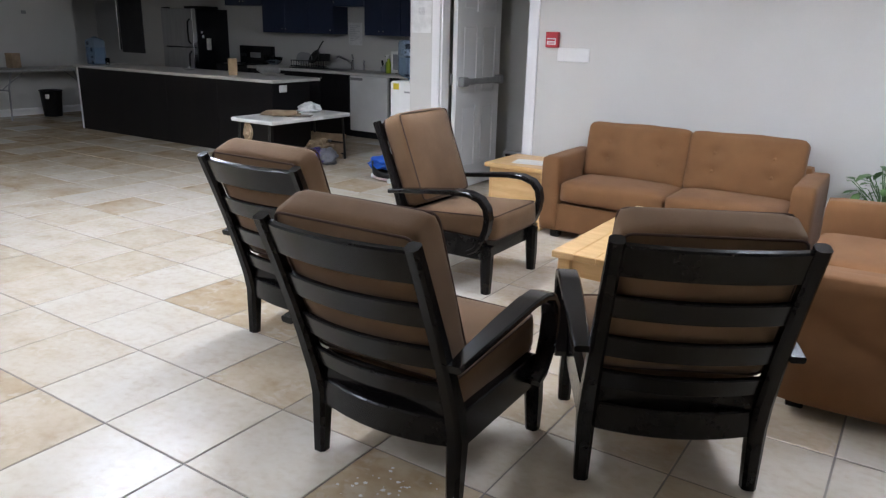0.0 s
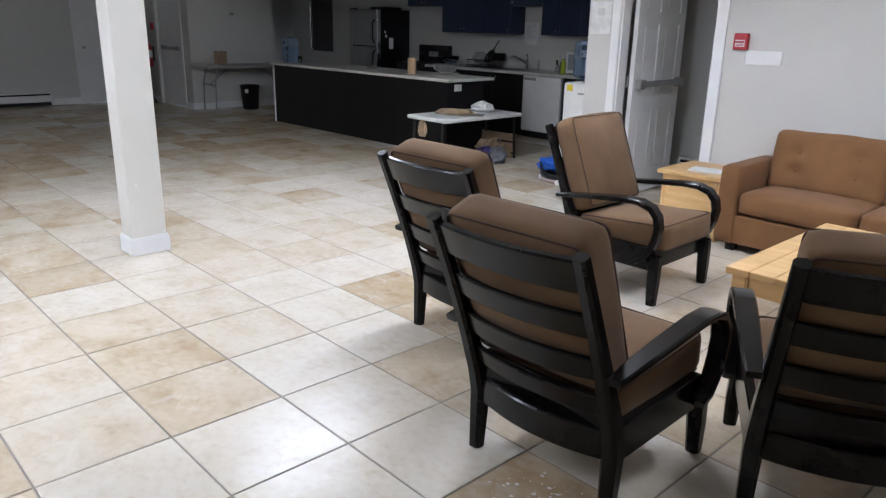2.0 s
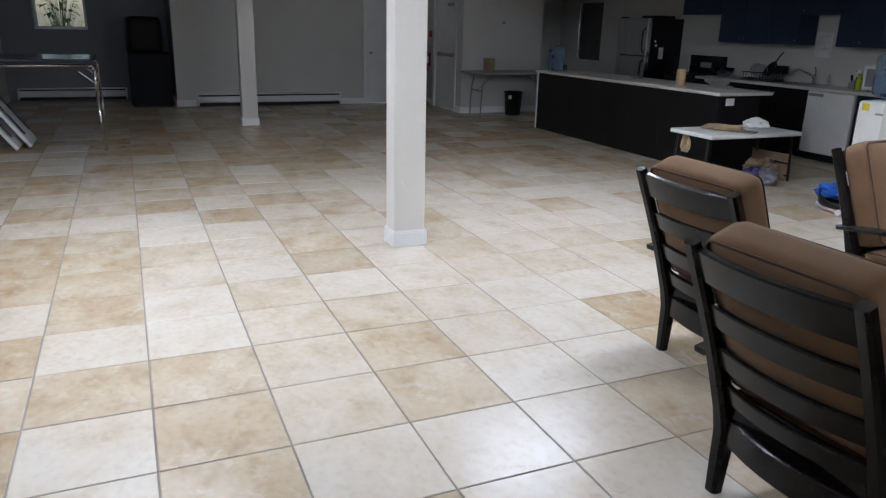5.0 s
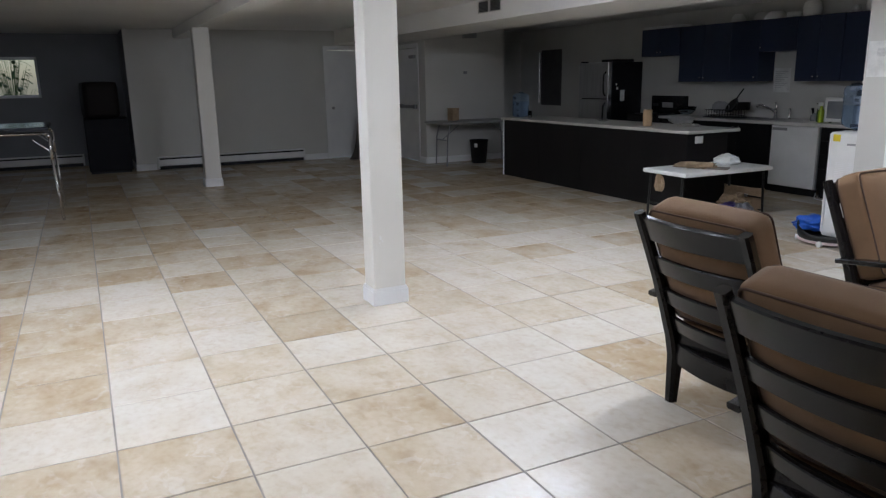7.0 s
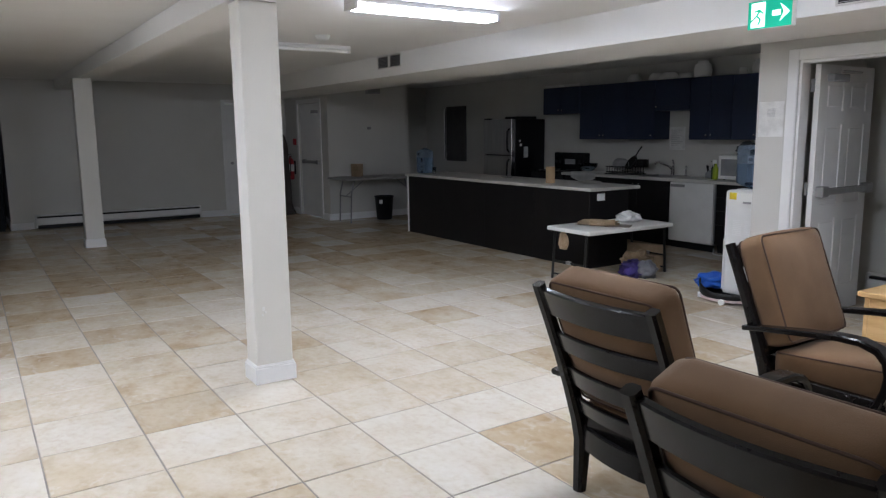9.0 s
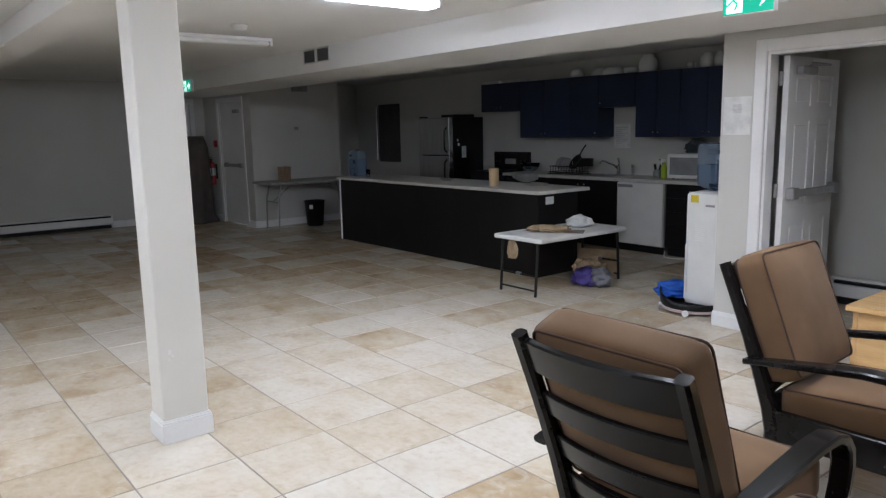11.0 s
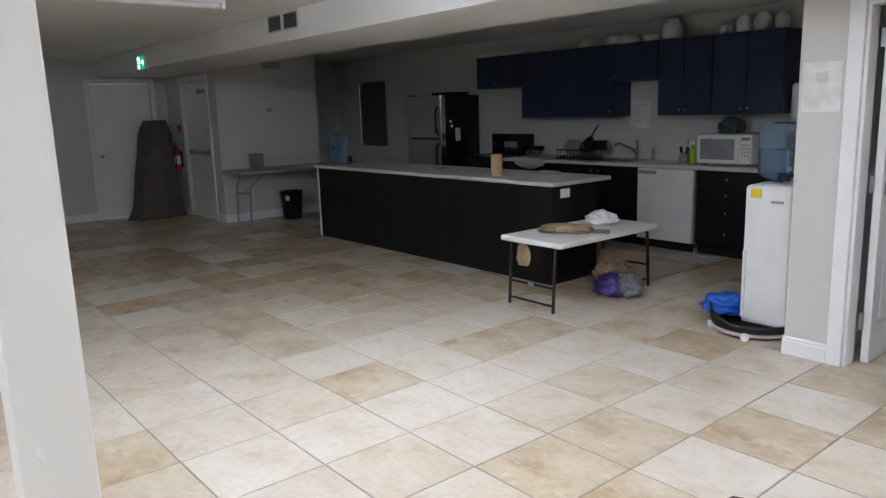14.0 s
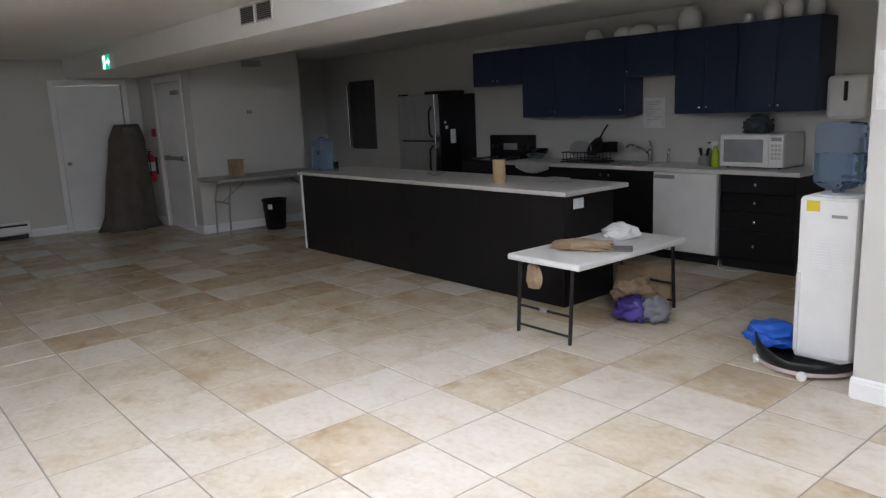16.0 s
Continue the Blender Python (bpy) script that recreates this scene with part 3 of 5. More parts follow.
def panel_leaf(bm, w, h, t, rows):
    """A panelled leaf from x = 0 to w, y = 0 to t: stiles, rails and sunk, raised panels."""
    st, d = 0.11, 0.010
    box(bm, 0, d, 0, w, t - d, h)
    mid = w / 2
    for a, b in ((0, st), (mid - 0.05, mid + 0.05), (w - st, w)):
        for y0, y1 in ((0, d), (t - d, t)):
            box(bm, a, y0, 0, b, y1, h)
    zs = [0.0]
    for z0, z1 in rows:
        zs += [z0, z1]
    zs.append(h)
    for lo, hi in zip(zs[::2], zs[1::2]):
        for a, b in ((st, mid - 0.05), (mid + 0.05, w - st)):
            for y0, y1 in ((0, d), (t - d, t)):
                box(bm, a, y0, lo, b, y1, hi)
    for z0, z1 in rows:
        for a, b in ((st, mid - 0.05), (mid + 0.05, w - st)):
            for y0, y1 in ((0.003, d), (t - d, t - 0.003)):
                box(bm, a + 0.03, y0, z0 + 0.03, b - 0.03, y1, z1 - 0.03, bev=0.003)
    return bm


casing("trim", "y", YW, -1, 0.10, 1.00, 2.05, w=0.085)
jamb = bmesh.new()
for a, b in ((0.101, 0.120), (0.980, 0.999)):
    box(jamb, a, YW + 0.002, 0, b, YW + TH - 0.002, 2.049)
box(jamb, 0.120, YW + 0.002, 2.03, 0.980, YW + TH - 0.002, 2.049)
solid("door_frame", jamb, TRIM, "white painted door frame", "trim")

d1 = thing("door_1", "open white six-panel door with a steel push bar", "door", 0.195, YW + 0.13, 0.012, 91.5, kind="structure")
part("leaf", panel_leaf(bmesh.new(), 0.84, 2.01, 0.042, [(0.22, 0.80), (0.92, 1.55), (1.66, 1.88)]), TRIM, d1)
bar = bmesh.new()
box(bar, 0.06, -0.062, 1.00, 0.78, -0.034, 1.055, bev=0.006)
for u in (0.03, 0.73):
    box(bar, u, -0.066, 0.985, u + 0.10, -0.0005, 1.07, bev=0.008)
part("push_bar", bar, STEEL, d1, "steel push bar")
cl = bmesh.new()
box(cl, 0.10, -0.055, 1.88, 0.34, -0.0005, 1.94, bev=0.006)
pipe(cl, [(0.22, -0.05, 1.945), (0.38, -0.12, 1.95), (0.12, -0.10, 1.955)], 0.008)
part("door_closer", cl, GREYPL, d1, "grey door closer")
for z in (0.20, 1.00, 1.80):
    hb = tube(bmesh.new(), (-0.006, 0.045, z), (-0.006, 0.045, z + 0.10), 0.008, seg=10)
    box(hb, -0.02, 0.0425, z, 0.035, 0.0600, z + 0.10)
    part("hinge", hb, STEEL, d1, "steel hinge")

casing("trim", "x", X0, 1, 2.56, 3.48, 2.10)
d2 = thing("door_2", "closed plain white door with a small knob", "door", X0 - 0.06, 2.57, 0.012, 90, kind="structure")
part("leaf", B(0, -0.045, 0, 0.90, 0, 2.08, bev=0.003), TRIM, d2)
part("knob", lathe(bmesh.new(), [(0.026, 0), (0.026, 0.006), (0.010, 0.01), (0.010, 0.035), (0.026, 0.045), (0.028, 0.058), (0.016, 0.07)], 16), STEEL, d2, "round metal knob").matrix_local = pose(0.07, -0.045, 0.98, 90, 0, 0)

casing("trim", "y", 3.74, -1, -9.76, -8.80, 2.08)
d3 = thing("door_3", "closed white exit door with a grey push bar", "door", -8.81, 3.79, 0.012, 180, kind="structure")
part("leaf", B(0, -0.02, 0, 0.94, 0.024, 2.06, bev=0.003), TRIM, d3)
pb = box(bmesh.new(), 0.08, 0.05, 0.98, 0.78, 0.078, 1.035, bev=0.006)
for u in (0.06, 0.70):
    box(pb, u, 0.0245, 0.97, u + 0.09, 0.082, 1.045, bev=0.006)
part("push_bar", pb, GREYPL, d3, "grey push bar")
part("door_closer", box(bmesh.new(), 0.10, 0.0245, 1.88, 0.32, 0.075, 1.94, bev=0.006), GREYPL, d3, "grey door closer")


# ---- heaters, window ----
def heater(x, y, length, rz, label):
    c = thing("baseboard_heater", label, "heater", x, y, 0, rz)
    bm = bmesh.new()
    box(bm, 0, 0.0, 0.03, length, 0.012, 0.235)
    box(bm, 0, 0.0, 0.215, length, 0.055, 0.235, bev=0.003)
    part("back_plate", bm, TRIM, c)
    part("front_cover", box(bmesh.new(), 0.01, 0.058, 0.075, length - 0.01, 0.070, 0.180, bev=0.003), TRIM, c)
    # black boxes draw the shade in the upper slot and beneath the cover
    part("slot", B(0.03, 0.0125, 0.182, length - 0.03, 0.056, 0.205), BLACKPL, c, "black strip that draws the shade in a gap")
    part("under_shade", B(0.03, 0.0125, 0.006, length - 0.03, 0.050, 0.060), BLACKPL, c, "black strip that draws the shade in a gap")
    for u in (0.0, length - 0.03):
        part("end_cap", B(u, 0.012, 0.02, u + 0.03, 0.070, 0.214, bev=0.004), TRIM, c)
    fins = bmesh.new()
    k = 0.04
    while k < length - 0.04:
        box(fins, k, 0.014, 0.07, k + 0.002, 0.052, 0.16)
        k += 0.02
    tagged(part("fins", fins, STEEL, c), kind="stuff")
    return c


heater(X0, 2.0, 2.72, -90, "long white baseboard heater under the plain wall")
heater(2.05, 5.218, 2.0, 180, "white baseboard heater in the hall")

w1 = thing("window_1", "small high white-framed window with daylight and leaves outside", "window", -12.0, -2.93, 1.31, kind="structure")
for a, b, lo, hi in ((-0.449, -0.40, 0.001, 0.739), (0.40, 0.449, 0.001, 0.739), (-0.40, 0.40, 0.001, 0.05), (-0.40, 0.40, 0.69, 0.739)):
    part("window_frame", B(-0.27, a, lo, -0.21, b, hi, bev=0.004), TRIM, w1)
pane = part("pane", B(-0.243, -0.40, 0.05, -0.237, 0.40, 0.69), PANE, w1)
pane.visible_shadow = False
part("window_sill", B(-0.208, -0.448, 0.001, 0.03, 0.448, 0.02, bev=0.005), TRIM, w1)
solid("ground", B(-40, -25, -0.4, -12.3, 18, -0.30), mat("lawn", (0.07, 0.12, 0.04), (0.05, 0.09, 0.03), rough=0.9, scale=3), "dim grass outside the window", "ground")


# ---- kitchen ----
isl = thing("kitchen_island", "long black kitchen island facing the hall", "kitchen island", -4.39, 4.13, 0)
part("body", B(-1.98, 0.0, 0.0, 1.95, 0.62, 0.868, bev=0.003), ESPRESSO, isl)
for u in (-1.0, 0.0, 1.0):
    part("seam", B(u - 0.003, -0.002, 0.02, u + 0.003, 0.004, 0.86), BLACKPL, isl)
part("end_trim", B(-2.004, -0.012, 0.0, -1.981, 0.02, 0.868, bev=0.003), TRIM, isl, "white edge strip")
wt = solid("worktop", B(-6.45, 4.11, 0.869, -2.40, 4.90, 0.905, bev=0.006, seg=2), COUNTER, "pale laminate worktop on the island", "worktop", kind="")
so = thing("power_socket", "white double power socket on the end of the island", "socket", -2.439, 4.30, 0.80)
part("plate", B(0.0, -0.06, -0.04, 0.012, 0.06, 0.04, bev=0.004), WHITEPL, so)
for v in (-0.028, 0.028):
    part("outlet", B(0.0115, v - 0.014, -0.022, 0.015, v + 0.014, 0.022, bev=0.003), TRIM, so)

# back run
KF = 6.12


def base_unit(x0, x1, kind):
    c = thing("base_cabinet", "black base cabinet under the worktop with round metal knobs", "cabinet", (x0 + x1) / 2, KF, 0, group="base cabinets")
    w = (x1 - x0) / 2 - 0.001
    part("body", B(-w, 0.02, 0.10, w, 0.59, 0.868), ESPRESSO, c)
    part("plinth", B(-w, 0.07, 0.0, w, 0.58, 0.099), BLACKPL, c)
    if kind == "drawers":
        zs = [(0.11, 0.36), (0.365, 0.535), (0.54, 0.70), (0.705, 0.862)]
        for lo, hi in zs:
            d = part("drawer", B(-w + 0.003, 0.0, lo, w - 0.003, 0.0195, hi, bev=0.003), ESPRESSO, c)
            for kx in ([0.0] if w < 0.3 else [-0.0]):
                knob = part("knob", lathe(bmesh.new(), [(0.006, 0), (0.006, 0.012), (0.014, 0.018), (0.013, 0.026), (0.004, 0.029)], 12), CHROME, d, "round metal knob")
                knob.matrix_local = pose(kx, 0.0, (lo + hi) / 2, 90, 0, 0)
    else:
        for s in (-1, 1):
            a, b = sorted((s * 0.0015, s * (w - 0.003)))
            d = part("door", B(a, 0.0, 0.11, b, 0.0195, 0.862, bev=0.003), ESPRESSO, c)
            knob = part("knob", lathe(bmesh.new(), [(0.006, 0), (0.006, 0.012), (0.014, 0.018), (0.013, 0.026), (0.004, 0.029)], 12), CHROME, d, "round metal knob")
            knob.matrix_local = pose(s * 0.05, 0.0, 0.80, 90, 0, 0)
    return c


base_unit(-2.275, -1.60, "drawers")
base_unit(-4.10, -3.00, "doors")
base_unit(-5.02, -4.10, "doors")
SX0, SX1, SY0, SY1 = -3.95, -3.22, 6.20, 6.60
wb = bmesh.new()
top, low = [], []
for z, row in ((0.906, top), (0.869, low)):
    for x0, y0, x1, y1 in ((-5.03, 6.08, -1.55, 6.715), (SX0, SY0, SX1, SY1)):
        row.append([wb.verts.new((x, y, z)) for x, y in ((x0, y0), (x1, y0), (x1, y1), (x0, y1))])
for k in range(4):
    n = (k + 1) % 4
    wb.faces.new((top[0][k], top[0][n], top[1][n], top[1][k]))
    wb.faces.new((low[0][n], low[0][k], low[1][k], low[1][n]))
    wb.faces.new((low[0][k], low[0][n], top[0][n], top[0][k]))
    wb.faces.new((low[1][n], low[1][k], top[1][k], top[1][n]))
solid("worktop", wb, COUNTER, "pale laminate worktop along the kitchen wall", "worktop", kind="")
sk = thing("kitchen_sink", "stainless steel double sink set into the worktop", "sink", (SX0 + SX1) / 2, (SY0 + SY1) / 2, 0.905)
for s in (-1, 1):
    a, b = sorted((s * 0.012, s * 0.355))
    sb = bmesh.new()
    rims = [[sb.verts.new((x, y, z)) for x, y in ((a + i, -0.19 + i), (b - i, -0.19 + i), (b - i, 0.19 - i), (a + i, 0.19 - i))] for i, z in ((0.0, 0.0), (0.0, -0.16), (0.006, -0.154), (0.006, 0.0))]
    for p, q in ((0, 1), (2, 3), (3, 0)):
        for k in range(4):
            sb.faces.new((rims[p][k], rims[p][(k + 1) % 4], rims[q][(k + 1) % 4], rims[q][k]))
    sb.faces.new(rims[1])
    sb.faces.new(rims[2])
    bmesh.ops.recalc_face_normals(sb, faces=sb.faces)
    part("basin", sb, STEEL, sk)
rim = bmesh.new()
for q in ((-0.385, -0.215, 0.385, -0.19), (-0.385, 0.19, 0.385, 0.215), (-0.385, -0.19, -0.355, 0.19), (0.355, -0.19, 0.385, 0.19), (-0.012, -0.19, 0.012, 0.19)):
    box(rim, q[0], q[1], 0.002, q[2], q[3], 0.007)
part("rim", rim, STEEL, sk)
fa = thing("kitchen_tap", "chrome single-lever kitchen tap behind the sink", "tap", -3.36, 6.63, 0.907)
part("base", lathe(bmesh.new(), [(0.03, 0), (0.03, 0.01), (0.024, 0.015), (0.022, 0.11), (0.015, 0.125)], 16), CHROME, fa, smooth=True)
part("spout", pipe(bmesh.new(), [(0, 0, 0.07), (-0.05, -0.04, 0.13), (-0.16, -0.12, 0.185), (-0.19, -0.14, 0.175), (-0.195, -0.145, 0.15)], 0.013), CHROME, fa, smooth=True)
part("lever", pipe(bmesh.new(), [(0, 0, 0.12), (0.01, 0.0, 0.16), (-0.02, 0.01, 0.215)], 0.010), CHROME, fa, smooth=True)
part("spray_head", lathe(bmesh.new(), [(0.018, 0), (0.014, 0.02), (0.012, 0.08), (0.016, 0.13), (0.006, 0.14)], 12, (0.22, 0, 0)), CHROME, fa, smooth=True)

dw = thing("dishwasher", "white dishwasher under the worktop, door slightly open", "dishwasher", -2.64, KF, 0)
part("body", B(-0.34, 0.03, 0.09, 0.34, 0.58, 0.865), GREYPL, dw)
dd = part("door", B(-0.335, -0.012, 0.10, 0.335, 0.028, 0.862, bev=0.006), WHITEPL, dw)
part("control_strip", B(-0.32, -0.0155, 0.80, -0.10, -0.0125, 0.835), GREYPL, dd, "dark control strip")
part("kickplate", B(-0.33, 0.05, 0.0, 0.33, 0.07, 0.089), BLACKPL, dw)


def wall_unit(x0, x1, z0, z1, doors):
    c = thing("wall_cabinet", "black wall cabinet with small metal knobs", "cabinet", (x0 + x1) / 2, 6.39, 0, group="wall cabinets")
    w = (x1 - x0) / 2 - 0.001
    part("body", B(-w, 0.02, z0, w, 0.328, z1), HAZEBLACK, c)
    for k in range(doors):
        a, b = -w + 2 * w * k / doors + 0.002, -w + 2 * w * (k + 1) / doors - 0.002
        d = part("door", B(a, 0.0, z0, b, 0.0195, z1, bev=0.003), HAZEBLACK, c)
        kx = (b - 0.035) if (k % 2 == 0 and doors > 1) else (a + 0.035)
        knob = part("knob", lathe(bmesh.new(), [(0.005, 0), (0.005, 0.012), (0.012, 0.018), (0.011, 0.025), (0.003, 0.028)], 12), CHROME, d, "small metal knob")
        knob.matrix_local = pose(kx, 0.0, z0 + 0.055, 90, 0, 0)
    return c


wall_unit(-5.83, -4.985, 1.80, 2.215, 2)
wall_unit(-4.98, -3.52, 1.405, 2.21, 3)
wall_unit(-3.515, -2.94, 1.79, 2.205, 1)
wall_unit(-2.935, -2.30, 1.405, 2.20, 2)
wall_unit(-2.295, -1.575, 1.405, 2.195, 2)

# fridge and stove
fr = thing("refrigerator", "black refrigerator with stainless steel doors and notes on its side", "refrigerator", -6.545, 5.99, 0)
part("body", B(-0.40, 0.07, 0.03, 0.40, 0.72, 1.735, bev=0.008), DARKGLOSS, fr)
for lo, hi, hz in ((0.06, 1.13, (0.62, 1.08)), (1.145, 1.735, (1.19, 1.58))):
    d = part("door", B(-0.395, 0.0, lo, 0.395, 0.065, hi, bev=0.012, seg=2), STEEL, fr, "stainless steel door")
    part("handle", pipe(bmesh.new(), [(0.34, -0.005, hz[0]), (0.34, -0.05, hz[0] + 0.05), (0.34, -0.055, (hz[0] + hz[1]) / 2), (0.34, -0.05, hz[1] - 0.05), (0.34, -0.005, hz[1])], 0.013), DARKGLOSS, d, "black bar handle", smooth=True)
part("hinge_cover", B(-0.39, 0.02, 1.736, -0.29, 0.12, 1.757, bev=0.004), BLACKPL, fr)
part("trim_strip", B(0.386, -0.006, 0.06, 0.401, 0.066, 1.735, bev=0.003), CHROME, fr, "bright door edge")
for v, z0, z1, w in ((0.30, 1.10, 1.28, 0.09), (0.19, 1.29, 1.33, 0.04), (0.17, 1.36, 1.39, 0.03)):
    part("note", B(0.4005, v - w / 2, z0, 0.4025, v + w / 2, z1), PAPER, fr, "white paper note")
bt = thing("tray", "flat black tray lying on the refrigerator", "tray", -6.35, 6.33, 1.7355)
part("dish", box(bmesh.new(), -0.17, -0.20, 0, 0.17, 0.22, 0.045, bev=0.012, seg=2), BLACKPL, bt)

sv = thing("stove", "black electric stove with a raised back panel", "stove", -5.43, KF - 0.02, 0)
part("body", B(-0.38, 0.03, 0.02, 0.38, 0.60, 0.895, bev=0.004), DARKGLOSS, sv)
part("oven_door", B(-0.37, 0.0, 0.20, 0.37, 0.029, 0.76, bev=0.006), DARKGLOSS, sv)
part("handle", pipe(bmesh.new(), [(-0.30, 0.0, 0.70), (-0.30, -0.045, 0.70), (0.30, -0.045, 0.70), (0.30, 0.0, 0.70)], 0.011), STEEL, sv, smooth=True)
part("drawer", B(-0.37, 0.0, 0.04, 0.37, 0.029, 0.19, bev=0.006), DARKGLOSS, sv)
part("cooktop", B(-0.378, 0.005, 0.896, 0.378, 0.53, 0.91, bev=0.004), DARKGLOSS, sv)
for u, v in ((-0.19, 0.14), (0.19, 0.14), (-0.19, 0.38), (0.19, 0.38)):
    coil = bmesh.new()
    for r in (0.03, 0.055, 0.08):
        pts = [(u + r * math.cos(a * math.pi / 8), v + r * math.sin(a * math.pi / 8), 0.916) for a in range(17)]
        pipe(coil, pts, 0.005, 5)
    part("burner", coil, BLACKMET, sv)
bp_ = part("back_panel", B(-0.378, 0.53, 0.896, 0.378, 0.605, 1.185, bev=0.012, seg=2), DARKGLOSS, sv)
for u in (-0.31, -0.23, 0.23, 0.31):
    part("knob", tube(bmesh.new(), (u, 0.529, 1.04), (u, 0.505, 1.04), 0.022, 0.018, 14), BLACKPL, bp_)
part("display", B(-0.12, 0.527, 1.00, 0.12, 0.5295, 1.08), GREYPL, bp_, "grey clock panel")

# microwave
mw = thing("microwave", "white microwave oven on the worktop", "microwave", -2.085, 6.28, 0.918)
part("body", B(-0.295, 0.02, 0.0, 0.295, 0.41, 0.295, bev=0.008, seg=2), WHITEPL, mw)
md = part("door", B(-0.293, 0.0, 0.004, 0.165, 0.0195, 0.291, bev=0.006), WHITEPL, mw)
part("window", B(-0.255, -0.0015, 0.045, 0.115, 0.0005, 0.25, bev=0.0), mat("mesh_window", (0.30, 0.31, 0.33), (0.24, 0.25, 0.27), rough=0.25), md, "grey mesh window")
mp_ = part("control_panel", B(0.168, 0.0, 0.004, 0.293, 0.0195, 0.291, bev=0.004), WHITEPL, mw)
part("display", B(0.185, -0.0015, 0.235, 0.276, 0.0005, 0.268), GREYPL, mp_)
for r in range(4):
    for k in range(3):
        part("button", B(0.187 + k * 0.032, -0.0018, 0.075 + r * 0.036, 0.210 + k * 0.032, 0.0005, 0.100 + r * 0.036), mat("button_grey", (0.55, 0.55, 0.54)) if (r, k) == (0, 0) else bpy.data.materials["button_grey"], mp_)
part("open_button", B(0.190, -0.003, 0.02, 0.272, 0.0005, 0.055, bev=0.002), WHITEPL, mp_)
for u in (-0.24, 0.24):
    for v in (0.06, 0.36):
        part("foot", tube(bmesh.new(), (u, v, -0.0115), (u, v, 0.001), 0.016, seg=10), BLACKPL, mw)

# water dispenser
wd = thing("water_dispenser", "tall white water dispenser with a yellow sticker", "water dispenser", -0.50, 4.20, 0.0465)
part("body", B(-0.155, -0.15, 0.02, 0.155, 0.16, 0.955, bev=0.018, seg=3), WHITEPL, wd)
part("front_panel", B(-0.150, -0.158, 0.05, 0.150, -0.149, 0.94, bev=0.003), WHITEPL, wd)
part("collar", lathe(bmesh.new(), [(0.125, 0.954), (0.125, 0.96), (0.11, 0.963), (0.07, 0.9635)], 24), WHITEPL, wd)
part("sticker", B(-0.115, -0.1605, 0.875, -0.045, -0.1575, 0.935), YELLOW, wd, "yellow sticker")
part("badge", B(0.02, -0.1605, 0.845, 0.10, -0.1575, 0.862), GREYPL, wd, "small grey badge")
part("grip", B(-0.150, -0.172, 0.06, -0.128, -0.1575, 0.52, bev=0.004), WHITEPL, wd)
for k in range(9):
    for u0, u1 in ((-0.07, 0.015), (0.045, 0.095)):
        part("slat", B(u0, -0.1605, 0.56 + 0.016 * k, u1, -0.1575, 0.567 + 0.016 * k), TRIM, wd)
part("tap_housing", B(0.1551, -0.10, 0.72, 0.185, 0.06, 0.90, bev=0.008), GREYPL, wd)
part("base", B(-0.15, -0.145, 0.0, 0.15, 0.155, 0.0195), BLACKPL, wd)


def bottle(name, label, x, y, z, upright=False):
    b = thing(name, label, "water bottle", x, y, z)
    prof = [(0.03, 0.0), (0.03, 0.012), (0.09, 0.03), (0.126, 0.055), (0.132, 0.08), (0.128, 0.128), (0.132, 0.14), (0.132, 0.20), (0.128, 0.210), (0.132, 0.22), (0.132, 0.29), (0.128, 0.300), (0.132, 0.31), (0.131, 0.355), (0.118, 0.382), (0.05, 0.392)]
    water = [(0.024, 0.004), (0.026, 0.016), (0.085, 0.036), (0.120, 0.060), (0.122, 0.22), (0.02, 0.221)]
    if upright:
        prof = [(r, 0.392 - h) for r, h in reversed(prof)]
        water = [(0.02, 0.012), (0.110, 0.014), (0.116, 0.10), (0.116, 0.24), (0.02, 0.241)]
    part("shell", lathe(bmesh.new(), prof, 28), BLUEBOTTLE, b, smooth=True)
    part("water", lathe(bmesh.new(), water, 28), glass("drinking_water", (0.72, 0.84, 0.97), 0.02, 1.15), b, "clear water")


bottle("water_bottle", "blue plastic water bottle upside down on the dispenser", -0.52, 4.21, 1.0105)
bottle("water_bottle", "blue plastic water bottle standing on the island", -6.25, 4.36, 0.9055, True)

# folding table
ft = thing("folding_table", "low white folding table with black steel legs", "table", -2.068, 4.08, 0, -0.5)
TX, TY, TZ = 0.322, 0.615, 0.55
part("tabletop", B(-TX, -TY, TZ - 0.045, TX, TY, TZ, bev=0.016, seg=3), WHITEPL, ft)
for s in (-1, 1):
    y0, y1 = s * (TY - 0.045), s * (TY - 0.012)
    for u in (-1, 1):
        part("leg", pipe(bmesh.new(), [(u * (TX - 0.088), y0, TZ - 0.046), (u * (TX - 0.088), y1, 0.0)], 0.0135), BLACKMET, ft)
    for zz in (0.055, 0.19):
        yy = y1 + (y0 - y1) * zz / (TZ - 0.046)
        part("crossbar", tube(bmesh.new(), (-TX + 0.088, yy, zz), (TX - 0.088, yy, zz), 0.009), BLACKMET, ft)
    part("latch", B(-0.03, yy - 0.014, 0.175, 0.03, yy + 0.014, 0.208, bev=0.003), STEEL, ft, "small metal latch")
kb = thing("paper_bag", "flattened brown kraft paper bag on the folding table", "paper bag", -2.10, 3.93, 0.551, 25)
part("sheet", crumple(bmesh.new(), 0.44, 0.30, 0.05, 0.35, 4.0, 4, 2.0), KRAFT, kb)
part("roll", tube(bmesh.new(), (-0.05, -0.13, 0.035), (0.20, -0.05, 0.04), 0.034, 0.030, 12), KRAFT, kb, "rolled kraft paper")
nw = thing("magazine", "dark folded magazine on the folding table", "magazine", -1.89, 4.01, 0.551, 35)
